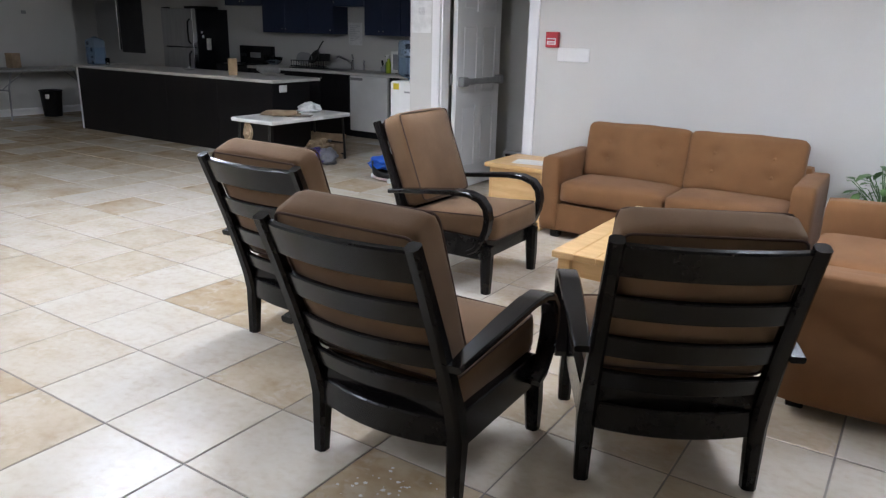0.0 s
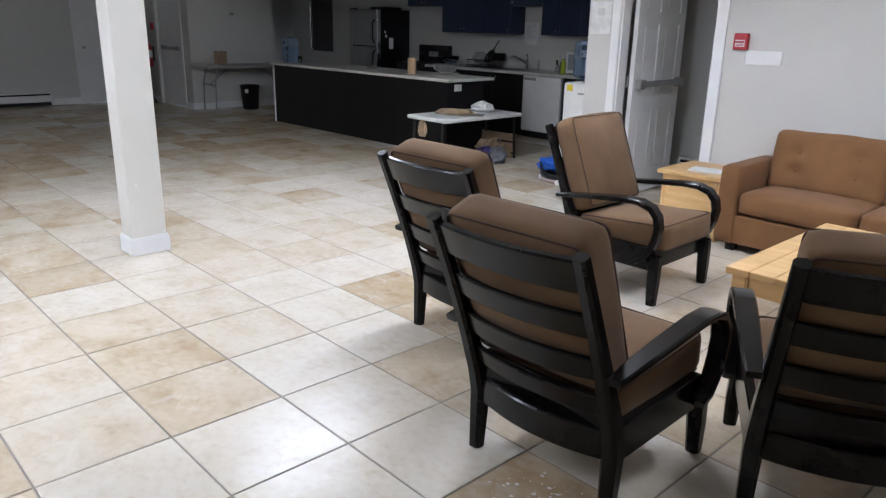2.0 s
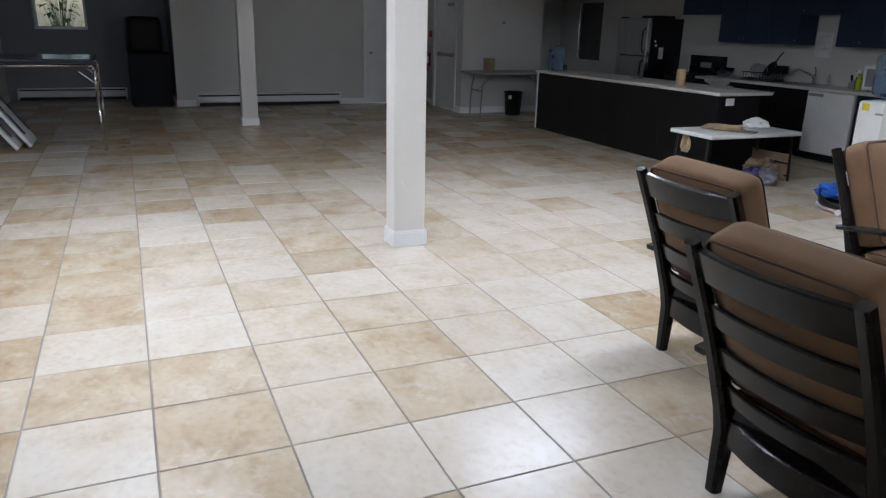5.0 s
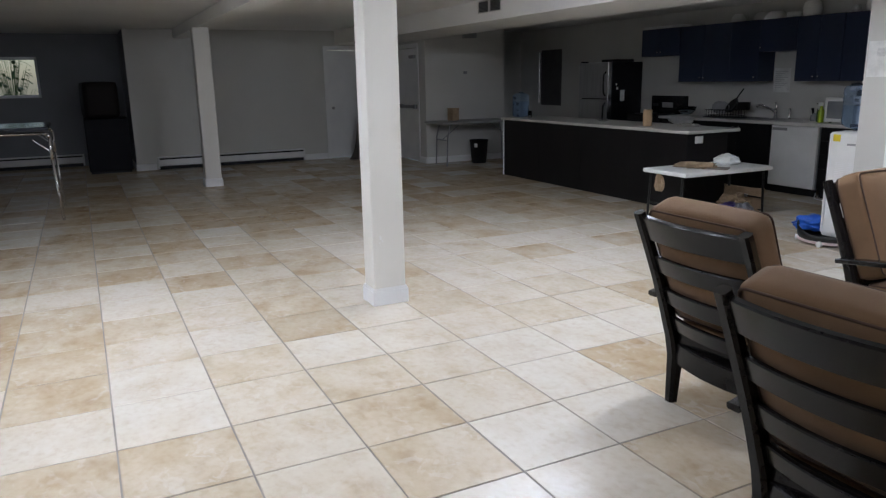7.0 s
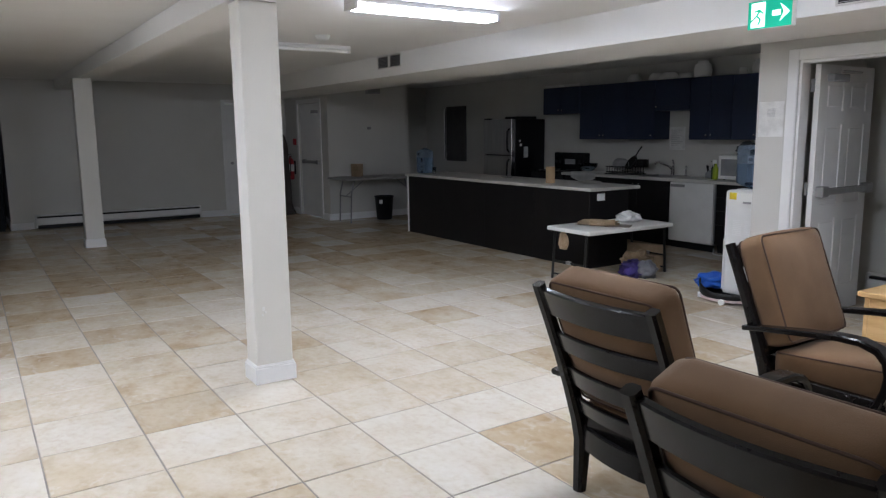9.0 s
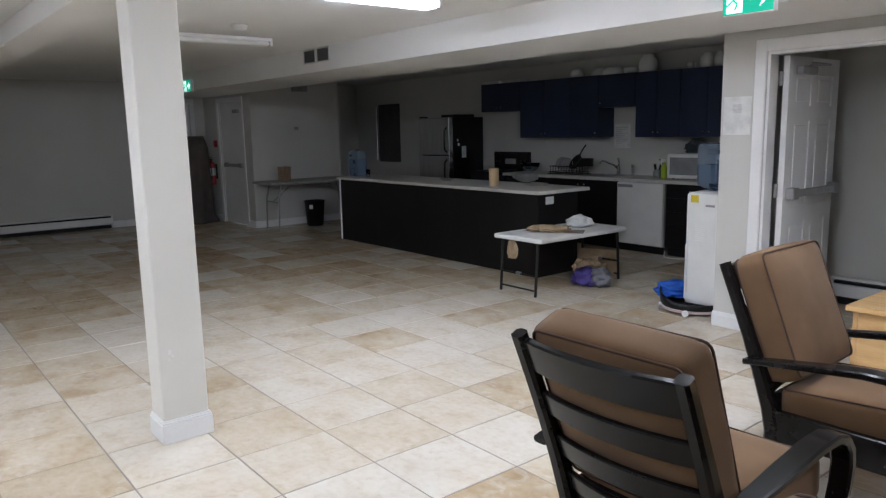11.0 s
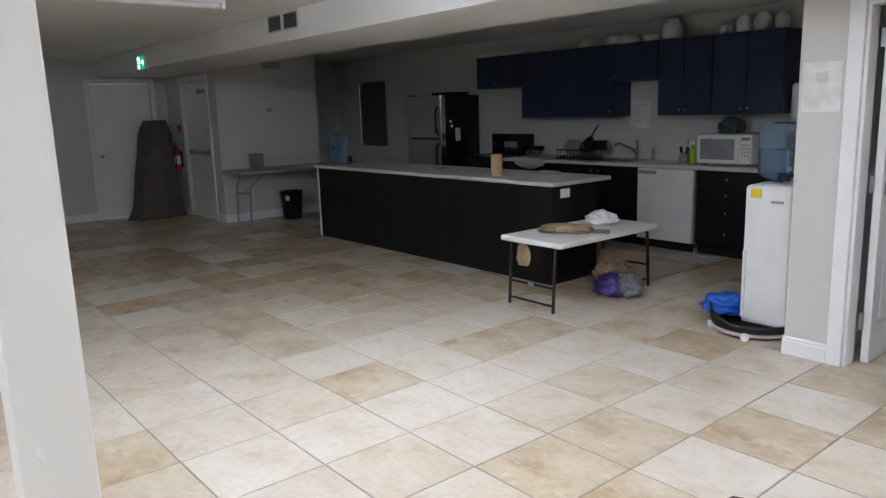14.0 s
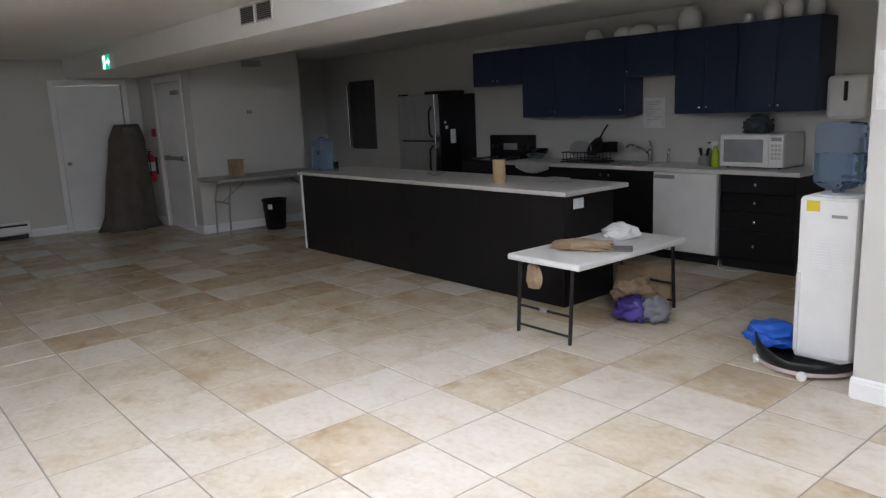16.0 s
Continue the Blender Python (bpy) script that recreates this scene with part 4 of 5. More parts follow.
part("pages", B(-0.13, -0.09, 0, 0.13, 0.09, 0.010, bev=0.002), mat("dark_print", (0.12, 0.10, 0.09), (0.30, 0.26, 0.22), rough=0.5, scale=25), nw)
pb2 = thing("plastic_bag", "crumpled white plastic bag on the folding table", "plastic bag", -2.10, 4.38, 0.551)
part("bag", crumple(bmesh.new(), 0.27, 0.22, 0.11, 0.32, 3.6, 4, 5.0), WHITEPL, pb2, smooth=True)
hb2 = thing("paper_bag", "small brown paper bag hanging at the edge of the table", "paper bag", -2.20, 3.53, 0.315)
part("bag", crumple(bmesh.new(), 0.13, 0.05, 0.19, 0.3, 4.0, 3, 9.0), KRAFT, hb2)
cb = thing("cardboard", "brown cardboard and paper leaning under the table", "cardboard", -2.02, 4.47, 0, 20)
part("sheet", box(bmesh.new(), -0.22, 0.10, 0.0, 0.22, 0.112, 0.36, bev=0.002), KRAFT, cb).matrix_local = pose(0, 0, 0.004, -28, 0, 0)
part("bag", crumple(bmesh.new(), 0.36, 0.30, 0.22, 0.35, 4.0, 4, 1.0), KRAFT, cb)
pu = thing("plastic_bag", "purple and grey plastic bag on the floor under the table", "plastic bag", -1.87, 4.22, 0)
part("bag", crumple(bmesh.new(), 0.29, 0.22, 0.17, 0.38, 4.2, 4, 7.0), PURPLE, pu, smooth=True)
part("lining", crumple(bmesh.new(), 0.24, 0.22, 0.18, 0.32, 3.4, 4, 8.0, Matrix.Translation((0.13, 0.06, 0))), GREYBAG, pu, smooth=True)

# wheeled tray beside the dispenser
ct = thing("wheeled_tray", "low round black wheeled tray under the water dispenser", "plant caddy", -0.60, 4.13, 0)
tray_bm = lathe(bmesh.new(), [(0.22, 0.030), (0.262, 0.034), (0.282, 0.06), (0.29, 0.10), (0.278, 0.10), (0.268, 0.065), (0.25, 0.048), (0.02, 0.046)], 40)
for v in tray_bm.verts:
    if v.co.z > 0.055:
        v.co.z += (v.co.z - 0.055) * 1.9 * max(0.0, -v.co.x / 0.29)
part("tray", tray_bm, BLACKPL, ct, "black tray with one high side", smooth=True)
part("band", lathe(bmesh.new(), [(0.262, 0.022), (0.274, 0.022), (0.279, 0.045), (0.262, 0.045)], 40), mat("pale_pink_plastic", (0.62, 0.50, 0.50), rough=0.4), ct, "pale pinkish band")
for k in range(5):
    a = math.radians(215 + 72 * k)
    d = Vector((math.cos(a), math.sin(a), 0))
    part("caster", tube(bmesh.new(), d * 0.255 + Vector((0, 0, 0.026)), d * 0.295 + Vector((0, 0, 0.026)), 0.026, seg=16), WHITEPL, ct, "white caster")
bb = thing("plastic_bag", "bright blue plastic bag bunched in the wheeled tray", "plastic bag", -0.83, 4.14, 0.085)
part("bag", crumple(bmesh.new(), 0.34, 0.28, 0.13, 0.36, 3.6, 4, 3.0), BLUEBAG, bb, smooth=True)


# ---- small things of the kitchen ----
roll = thing("paper_towel_roll", "brown cardboard-coloured paper roll standing on the island", "paper roll", -3.35, 4.36, 0.9055)
part("roll", lathe(bmesh.new(), [(0.052, 0), (0.055, 0.004), (0.055, 0.196), (0.052, 0.2), (0.02, 0.2), (0.02, 0.19)], 24), mat("kraft_roll", (0.50, 0.36, 0.22), (0.44, 0.31, 0.18), rough=0.85), roll)
gl = thing("drinking_glass", "small clear drinking glass on the island", "glass", -6.08, 4.42, 0.9055)
part("glass", lathe(bmesh.new(), [(0.028, 0), (0.034, 0.10), (0.032, 0.10), (0.026, 0.006), (0.004, 0.005)], 20), CLEAR, gl, smooth=True)
dsh = thing("metal_dish", "small shiny metal dish on the island", "dish", -4.47, 4.58, 0.9055)
part("dish", lathe(bmesh.new(), [(0.05, 0), (0.085, 0.022), (0.09, 0.024), (0.08, 0.018), (0.02, 0.006)], 24), CHROME, dsh, smooth=True)
part("knob", lathe(bmesh.new(), [(0.012, 0.006), (0.01, 0.03), (0.016, 0.045), (0.004, 0.05)], 12), CHROME, dsh)
foil = thing("crumpled_foil", "crumpled sheet of foil and paper on the island", "foil", -2.98, 4.68, 0.9055, 20)
part("sheet", crumple(bmesh.new(), 0.26, 0.14, 0.035, 0.5, 6.0, 4, 12.0), mat("foil", (0.60, 0.58, 0.55), rough=0.3, metal=0.7), foil)

cloth = thing("tea_towel", "white cloth draped over the edge of the worktop", "cloth", -4.55, 6.08, 0.9065)
tb = bmesh.new()
gr = []
for i in range(13):
    row = []
    for j in range(15):
        u, v = i / 12, j / 14
        x = -0.26 + 0.52 * u + 0.02 * noise.noise((u * 4, v * 3, 1))
        wob = 0.012 * (1 + noise.noise((u * 5, v * 5, 4)))
        if v < 0.72:
            y, z = 0.30 - 0.305 * v / 0.72, 0.004 + wob
        else:
            y, z = -0.010 - 0.012 * (1 + noise.noise((u * 7, 0.5, 2))), 0.004 - (v - 0.72) * (0.22 + 0.22 * math.sin(u * 3.0))
        row.append(tb.verts.new((x, y, z)))
    gr.append(row)
for i in range(12):
    for j in range(14):
        tb.faces.new((gr[i][j], gr[i + 1][j], gr[i + 1][j + 1], gr[i][j + 1]))
bmesh.ops.solidify(tb, geom=tb.faces[:], thickness=0.003)
part("towel", tb, PAPER, cloth, smooth=True)

rk = thing("dish_rack", "black dish rack with drying dishes beside the sink", "dish rack", -4.02, 6.38, 0.9065)
part("tray", B(-0.24, -0.17, 0, 0.24, 0.19, 0.012, bev=0.004), BLACKPL, rk)
for k in range(9):
    u = -0.20 + 0.05 * k
    part("wire", pipe(bmesh.new(), [(u, -0.15, 0.012), (u, -0.15, 0.11), (u, 0.17, 0.11), (u, 0.17, 0.012)], 0.004, 6), BLACKMET, rk)
for zz in (0.03, 0.11):
    part("rail", pipe(bmesh.new(), [(-0.22, -0.155, zz), (0.22, -0.155, zz), (0.22, 0.175, zz), (-0.22, 0.175, zz), (-0.22, -0.155, zz)], 0.005, 6), BLACKMET, rk)
for k, (u, r, tilt) in enumerate(((-0.10, 0.095, 64), (-0.03, 0.09, 68))):
    p = thing("plate", "grey round plate drying in the dish rack", "plate", -4.02 + u, 6.37, 1.04, 40, group="plates in the rack", rx=tilt)
    part("dish", lathe(bmesh.new(), [(r * 0.55, 0), (r * 0.6, 0.003), (r, 0.018), (r, 0.022), (r * 0.6, 0.008), (0.004, 0.006)], 28), GREYPL, p, smooth=True)
pan = thing("frying_pan", "black pan with a raised handle drying in the rack", "pan", -3.88, 6.40, 1.055, -20, rx=55)
part("pan", lathe(bmesh.new(), [(0.09, 0), (0.115, 0.045), (0.118, 0.045), (0.093, 0.004), (0.004, 0.004)], 28), BLACKMET, pan, smooth=True)
part("handle", pipe(bmesh.new(), [(0.0, 0.112, 0.035), (0.02, 0.19, 0.05), (0.03, 0.27, 0.05)], 0.010), BLACKPL, pan)
pot = thing("saucepan", "dark saucepan beside the dish rack", "saucepan", -3.73, 6.42, 1.0195)
part("pan", lathe(bmesh.new(), [(0.085, 0.0), (0.09, 0.005), (0.09, 0.10), (0.094, 0.104), (0.086, 0.104), (0.084, 0.01), (0.004, 0.008)], 28), BLACKMET, pot, smooth=True)
bwl = thing("glass_bowl", "clear blue-tinted bowl on the stove side of the worktop", "bowl", -4.80, 6.42, 0.9065)
part("bowl", lathe(bmesh.new(), [(0.06, 0), (0.13, 0.07), (0.15, 0.13), (0.145, 0.13), (0.12, 0.07), (0.05, 0.008), (0.004, 0.008)], 28), glass("tinted_glass", (0.75, 0.85, 0.95), 0.08), bwl, smooth=True)

for nm, lb, x, y, r, h, m in (("spray_bottle", "lime green spray bottle on the worktop", -2.43, 6.30, 0.034, 0.20, LIME), ("dish_soap", "dark green soap bottle on the worktop", -2.50, 6.36, 0.030, 0.17, GREEN), ("sponge_pot", "small grey pot with brushes on the worktop", -2.66, 6.50, 0.055, 0.10, GREYPL)):
    b = thing(nm, lb, "bottle", x, y, 0.9065)
    part("body", lathe(bmesh.new(), [(r * 0.9, 0), (r, 0.006), (r, h * 0.7), (r * 0.5, h * 0.88), (r * 0.42, h), (r * 0.2, h)], 18), m, b, smooth=True)
    if nm == "spray_bottle":
        part("trigger_head", box(box(bmesh.new(), -0.045, -0.014, h, 0.02, 0.014, h + 0.045, bev=0.006), -0.04, -0.006, h - 0.045, -0.028, 0.006, h + 0.004, bev=0.002), WHITEPL, b, "white trigger head")
    elif nm == "dish_soap":
        part("pump", pipe(bmesh.new(), [(0, 0, h), (0, 0, h + 0.05), (-0.045, 0, h + 0.055)], 0.006), BLACKPL, b, "black pump")
    else:
        for dx in (-0.02, 0.015):
            part("brush", tube(bmesh.new(), (dx, 0, 0.05), (dx * 2.6, 0.01, 0.16), 0.012, 0.016, 8), BLACKPL, b)
mb = thing("cloth_bag", "dark crumpled bag on top of the microwave", "bag", -2.13, 6.50, 1.2135)
part("bag", crumple(bmesh.new(), 0.24, 0.20, 0.16, 0.4, 5.0, 4, 21.0), mat("dark_teal_cloth", (0.05, 0.065, 0.07), rough=0.8), mb, smooth=True)
PRINT = mat("faint_text", (0.52, 0.52, 0.53), rough=0.8)
nt_ = thing("wall_notice", "white printed notice taped over the sink", "notice", -3.376, 6.718, 1.415)
part("sheet", B(-0.13, -0.002, -0.16, 0.13, 0.0, 0.16), PAPER, nt_)
for k in range(9):
    w = 0.10 - 0.025 * (k % 3)
    part("text_line", B(-0.11, -0.0032, 0.11 - 0.026 * k, -0.11 + 2 * w, -0.0021, 0.117 - 0.026 * k), PRINT, nt_)
td = thing("paper_towel_dispenser", "white wall paper towel dispenser with a black slot", "dispenser", -1.40, 6.719, 1.33)
part("case", B(-0.16, -0.20, 0.0, 0.16, -0.001, 0.36, bev=0.04, seg=4), WHITEPL, td)
part("window_slot", B(-0.016, -0.2045, 0.15, 0.016, -0.199, 0.31, bev=0.002), BLACKPL, td, "black level slot")

# tableware on top of the wall cabinets
for lb, x, z, r, h, kind in (("white plastic bowl upside down on the wall cabinet", -4.02, 2.2105, 0.10, 0.11, 0), ("stack of white bowls on the wall cabinet", -3.62, 2.2105, 0.11, 0.10, 0), ("wide white serving bowl on the wall cabinet", -3.40, 2.2055, 0.14, 0.10, 0),
                             ("large round white jar on the wall cabinet", -2.86, 2.2005, 0.115, 0.21, 1), ("white mug on the wall cabinet", -2.27, 2.1955, 0.045, 0.09, 2), ("white jar on the wall cabinet", -2.05, 2.1955, 0.085, 0.17, 1), ("white jar on the wall cabinet", -1.87, 2.1955, 0.085, 0.17, 1), ("white jar on the wall cabinet", -1.68, 2.1955, 0.07, 0.16, 1), ("clear plastic tub on the wall cabinet", -3.12, 2.2055, 0.09, 0.07, 2)):
    b = thing("bowl" if kind == 0 else "jar" if kind == 1 else "mug", lb, "bowl" if kind == 0 else "jar" if kind == 1 else "mug", x, 6.53, z, group="tableware on the cabinets")
    if kind == 0:
        prof = [(r, 0), (r * 1.02, 0.008), (r * 0.95, h * 0.5), (r * 0.6, h * 0.95), (r * 0.5, h), (0.004, h)]
    elif kind == 1:
        prof = [(r * 0.75, 0), (r * 0.9, h * 0.1), (r, h * 0.45), (r * 0.85, h * 0.8), (r * 0.55, h * 0.9), (r * 0.6, h), (0.004, h)]
    else:
        prof = [(r * 0.85, 0), (r, 0.01), (r, h), (r * 0.9, h), (r * 0.86, 0.012), (0.004, 0.012)]
    part("body", lathe(bmesh.new(), prof, 22), WHITEPL, b, smooth=True)
    if kind == 2 and r < 0.05:
        part("handle", pipe(bmesh.new(), [(r, 0, h * 0.8), (r + 0.03, 0, h * 0.7), (r + 0.03, 0, h * 0.35), (r, 0, h * 0.22)], 0.006), WHITEPL, b)
for x, w, rz in ((-5.62, 0.17, 3), (-5.17, 0.20, -4)):
    bk = thing("booklet", "white papers lying on the wall cabinet", "papers", x, 6.50, 2.2155, rz, group="papers on the cabinet")
    part("pages", B(-w, -0.10, 0, w, 0.10, 0.035, bev=0.003), PAPER, bk)
    part("cover", B(-w, -0.10, 0.0355, w, 0.10, 0.038), WHITEPL, bk)

wbd = thing("wall_board", "dark wall board with a bright metal edge", "board", -8.80, 6.719, 1.45)
part("panel", B(-0.37, -0.02, -0.495, 0.32, -0.001, 0.59, bev=0.003), mat("dark_board", (0.085, 0.08, 0.082), (0.065, 0.062, 0.064), rough=0.5), wbd)
part("edge_strip", B(-0.425, -0.05, -0.46, -0.391, -0.002, 0.55, bev=0.004), CHROME, wbd, "bright metal edge")

# ---- far end of the hall ----
lt = thing("folding_table", "grey-topped folding table standing along the wall", "table", -8.10, 4.56, 0)
part("tabletop", B(-0.36, -0.86, 0.735, 0.36, 0.86, 0.775, bev=0.012, seg=2), mat("speckled_grey_top", (0.36, 0.35, 0.34), (0.28, 0.27, 0.26), rough=0.5, scale=40), lt)
for s in (-1, 1):
    for u in (-0.22, 0.22):
        part("leg", pipe(bmesh.new(), [(u, s * 0.62, 0.734), (u, s * 0.68, 0.5), (u, s * 0.70, 0.0)], 0.014), GREYPL, lt)
    part("crossbar", tube(bmesh.new(), (-0.22, s * 0.68, 0.45), (0.22, s * 0.68, 0.45), 0.011), GREYPL, lt)
    part("brace", tube(bmesh.new(), (0.0, s * 0.68, 0.45), (0.0, s * 0.30, 0.734), 0.009), GREYPL, lt)
bx = thing("cardboard_box", "small brown box standing on the folding table", "box", -8.22, 4.17, 0.776, 12)
part("body", B(-0.075, -0.075, 0, 0.075, 0.075, 0.20, bev=0.004), KRAFT, bx)
part("lid", B(-0.079, -0.079, 0.201, 0.079, 0.079, 0.222, bev=0.004), KRAFT, bx)
wbn = thing("waste_bin", "black plastic waste bin with a white sticker", "waste bin", -8.08, 4.62, 0)
part("bin", lathe(bmesh.new(), [(0.13, 0), (0.135, 0.01), (0.165, 0.40), (0.175, 0.40), (0.175, 0.42), (0.16, 0.42), (0.128, 0.015), (0.004, 0.012)], 28), BLACKPL, wbn, smooth=True)
part("sticker", B(-0.03, -0.004, 0.0, 0.03, 0.0, 0.07), PAPER, wbn, "white sticker").matrix_local = pose(0.105, -0.123, 0.29, -4, 0, 40)

cov = thing("covered_stand", "tall stand under a draped taupe canvas cover", "covered stand", -10.02, 3.25, 0)
cv = bmesh.new()
rings = []
for k in range(16):
    v = k / 15
    z = 1.52 * v
    w = 0.165 + 0.06 * min(1, (1 - v) / 0.12) + 0.12 * (1 - v) ** 0.9 + 0.065 * max(0, 1 - v / 0.1)
    row = []
    for q in range(32):
        a = 2 * math.pi * q / 32
        fold = 1 + 0.16 * (1 - v) * math.sin(a * 7 + 2 * noise.noise((a, v * 2, 0))) + 0.06 * noise.noise((math.cos(a) * 2, math.sin(a) * 2, v * 3))
        row.append(cv.verts.new((w * 0.75 * fold * math.cos(a) + 0.03 * v, w * fold * math.sin(a) + 0.10 * v, z)))
    rings.append(row)
for a, b in zip(rings, rings[1:]):
    for q in range(32):
        cv.faces.new((a[q], a[(q + 1) % 32], b[(q + 1) % 32], b[q]))
cv.faces.new(rings[-1])
cv.faces.new(list(reversed(rings[0])))
part("cover", cv, TAUPE, cov, smooth=True)
part("flap", B(-0.16, -0.02, 1.30, 0.20, 0.22, 1.50, bev=0.05, seg=3), TAUPE, cov)

fe = thing("fire_extinguisher", "red fire extinguisher with a white label on the wall", "fire extinguisher", -10.02, 3.64, 0.66)
part("cylinder", lathe(bmesh.new(), [(0.06, 0), (0.07, 0.02), (0.07, 0.34), (0.05, 0.39), (0.02, 0.41), (0.02, 0.44)], 20), RED, fe, smooth=True)
part("label", lathe(bmesh.new(), [(0.0705, 0.16), (0.0712, 0.162), (0.0712, 0.29), (0.0705, 0.292)], 20), PAPER, fe, "white label")
part("handle", box(box(bmesh.new(), -0.02, -0.09, 0.44, 0.02, 0.03, 0.455, bev=0.003), -0.02, -0.08, 0.475, 0.02, 0.02, 0.488, bev=0.003), BLACKMET, fe)
part("hose", pipe(bmesh.new(), [(0.02, -0.02, 0.43), (0.08, -0.03, 0.38), (0.085, -0.03, 0.20), (0.08, -0.03, 0.08)], 0.009), BLACKPL, fe)
part("bracket", B(-0.03, 0.072, 0.10, 0.03, 0.099, 0.36), BLACKMET, fe)
sw = thing("fire_call_point", "small red alarm pull on the wall by the exit door", "alarm", -9.95, 3.739, 1.38)
part("case", B(-0.045, -0.04, -0.06, 0.045, -0.001, 0.06, bev=0.005), RED, sw)
ls = thing("emergency_light", "small dark wall-mounted emergency light", "emergency light", -8.459, 4.62, 2.27)
part("case", B(0.0, -0.13, -0.045, 0.09, 0.13, 0.045, bev=0.01, seg=2), GREYPL, ls)
th = thing("thermostat", "tiny dark switch on the wall above the table", "thermostat", -8.459, 4.55, 1.62)
part("case", B(0.0, -0.035, -0.025, 0.02, 0.035, 0.025, bev=0.004), GREYPL, th)

# ---- signs, vents, alarm ----
def exit_sign(x, y, z, rz, label):
    c = thing("exit_sign", label, "exit sign", x, y, z, rz)
    part("case", B(-0.153, 0.0, -0.09, 0.153, 0.045, 0.09, bev=0.006), WHITEPL, c)
    face = part("face", B(-0.148, -0.003, -0.084, 0.148, -0.0005, 0.084), EXIT_G, c, "glowing green panel")
    part("doorway_mark", B(-0.125, -0.0045, -0.075, -0.03, -0.0032, 0.075), EXIT_W, face)
    ar = bmesh.new()
    for pts in (((0.02, -0.016), (0.075, -0.016), (0.075, 0.016), (0.02, 0.016)), ((0.070, -0.055), (0.135, 0.0), (0.070, 0.055), (0.098, 0.0))):
        lo = [ar.verts.new((p, -0.0032, q)) for p, q in pts]
        hi = [ar.verts.new((p, -0.0046, q)) for p, q in pts]
        ar.faces.new(lo), ar.faces.new(list(reversed(hi)))
        for k in range(4):
            ar.faces.new((lo[k], lo[(k + 1) % 4], hi[(k + 1) % 4], hi[k]))
    bmesh.ops.recalc_face_normals(ar, faces=ar.faces)
    part("arrow", ar, EXIT_W, face)
    fig = bmesh.new()
    for p0, p1 in (((-0.06, 0.03), (-0.085, -0.005)), ((-0.085, -0.005), (-0.06, -0.03)), ((-0.06, -0.03), (-0.075, -0.06)), ((-0.085, -0.005), (-0.115, -0.03)), ((-0.115, -0.03), (-0.14, -0.045)), ((-0.065, 0.025), (-0.04, 0.005)), ((-0.065, 0.028), (-0.10, 0.022))):
        tube(fig, (p0[0], -0.0062, p0[1]), (p1[0], -0.0062, p1[1]), 0.006, seg=6)
    part("pictogram", fig, EXIT_G, face, "green pictogram strokes")
    return c


exit_sign(0.56, 2.68, 2.245, 0, "lit green exit sign with an arrow on the bulkhead")
exit_sign(-8.25, 2.68, 2.27, 0, "small lit green exit sign at the far end")


def vent(x, z, w, h, label):
    c = thing("air_vent", label, "vent", x, 2.7285, z, group="air vents")
    for s in (-1, 1):
        a, b = sorted((s * 0.012, s * w / 2))
        fr_ = bmesh.new()
        for q in ((a, -h / 2, b, -h / 2 + 0.012), (a, h / 2 - 0.012, b, h / 2), (a, -h / 2 + 0.012, a + 0.012, h / 2 - 0.012), (b - 0.012, -h / 2 + 0.012, b, h / 2 - 0.012)):
            box(fr_, q[0], -0.012, q[1], q[2], 0.0, q[3])
        part("frame", fr_, WALL, c)
        # no hole behind the slats: a black sheet draws the shaded duct
        part("backing", B(a + 0.012, -0.003, -h / 2 + 0.012, b - 0.012, 0.0, h / 2 - 0.012), BLACKPL, c, "black sheet that draws the shade inside")
        n = 8
        for k in range(n):
            zz = -h / 2 + 0.012 + (h - 0.024) * (k + 0.5) / n
            part("slat", B(a + 0.012, -0.010, zz - 0.002, b - 0.012, -0.0032, zz + 0.002), GREYPL, c)


vent(-4.39, 2.37, 0.56, 0.15, "grey double air vent in the bulkhead")
vent(1.25, 2.31, 0.60, 0.15, "grey double air vent in the bulkhead")

al = thing("fire_alarm_pull", "red fire alarm pull station on the pale wall", "fire alarm", 1.222, YW - 0.001, 1.445)
part("case", B(-0.055, -0.045, -0.062, 0.055, 0.0, 0.062, bev=0.006), RED, al)
part("face", B(-0.038, -0.0475, -0.038, 0.038, -0.0455, 0.012), PAPER, al, "white front panel")
part("handle", B(-0.034, -0.056, -0.010, 0.034, -0.0477, 0.004, bev=0.002), RED, al)
for k in range(2):
    part("text_line", B(-0.030, -0.0485, -0.022 - 0.009 * k, 0.030, -0.0477, -0.018 - 0.009 * k), RED, al)
pl = thing("wall_sign", "blank pale plastic sign under the fire alarm", "sign", 1.405, YW - 0.001, 1.330)
part("plate", B(-0.14, -0.008, -0.055, 0.14, 0.0, 0.055, bev=0.003), WHITEPL, pl)
sh = thing("paper_notice", "white paper notice on the wall by the doorway", "notice", -0.112, YW - 0.001, 1.61)
part("sheet", B(-0.108, -0.003, -0.138, 0.108, 0.0, 0.138), PAPER, sh)
part("print", B(-0.035, -0.0042, 0.02, 0.035, -0.0031, 0.085), mat("faint_print", (0.55, 0.55, 0.55), (0.68, 0.68, 0.68), rough=0.8, scale=60), sh, "faint grey print")

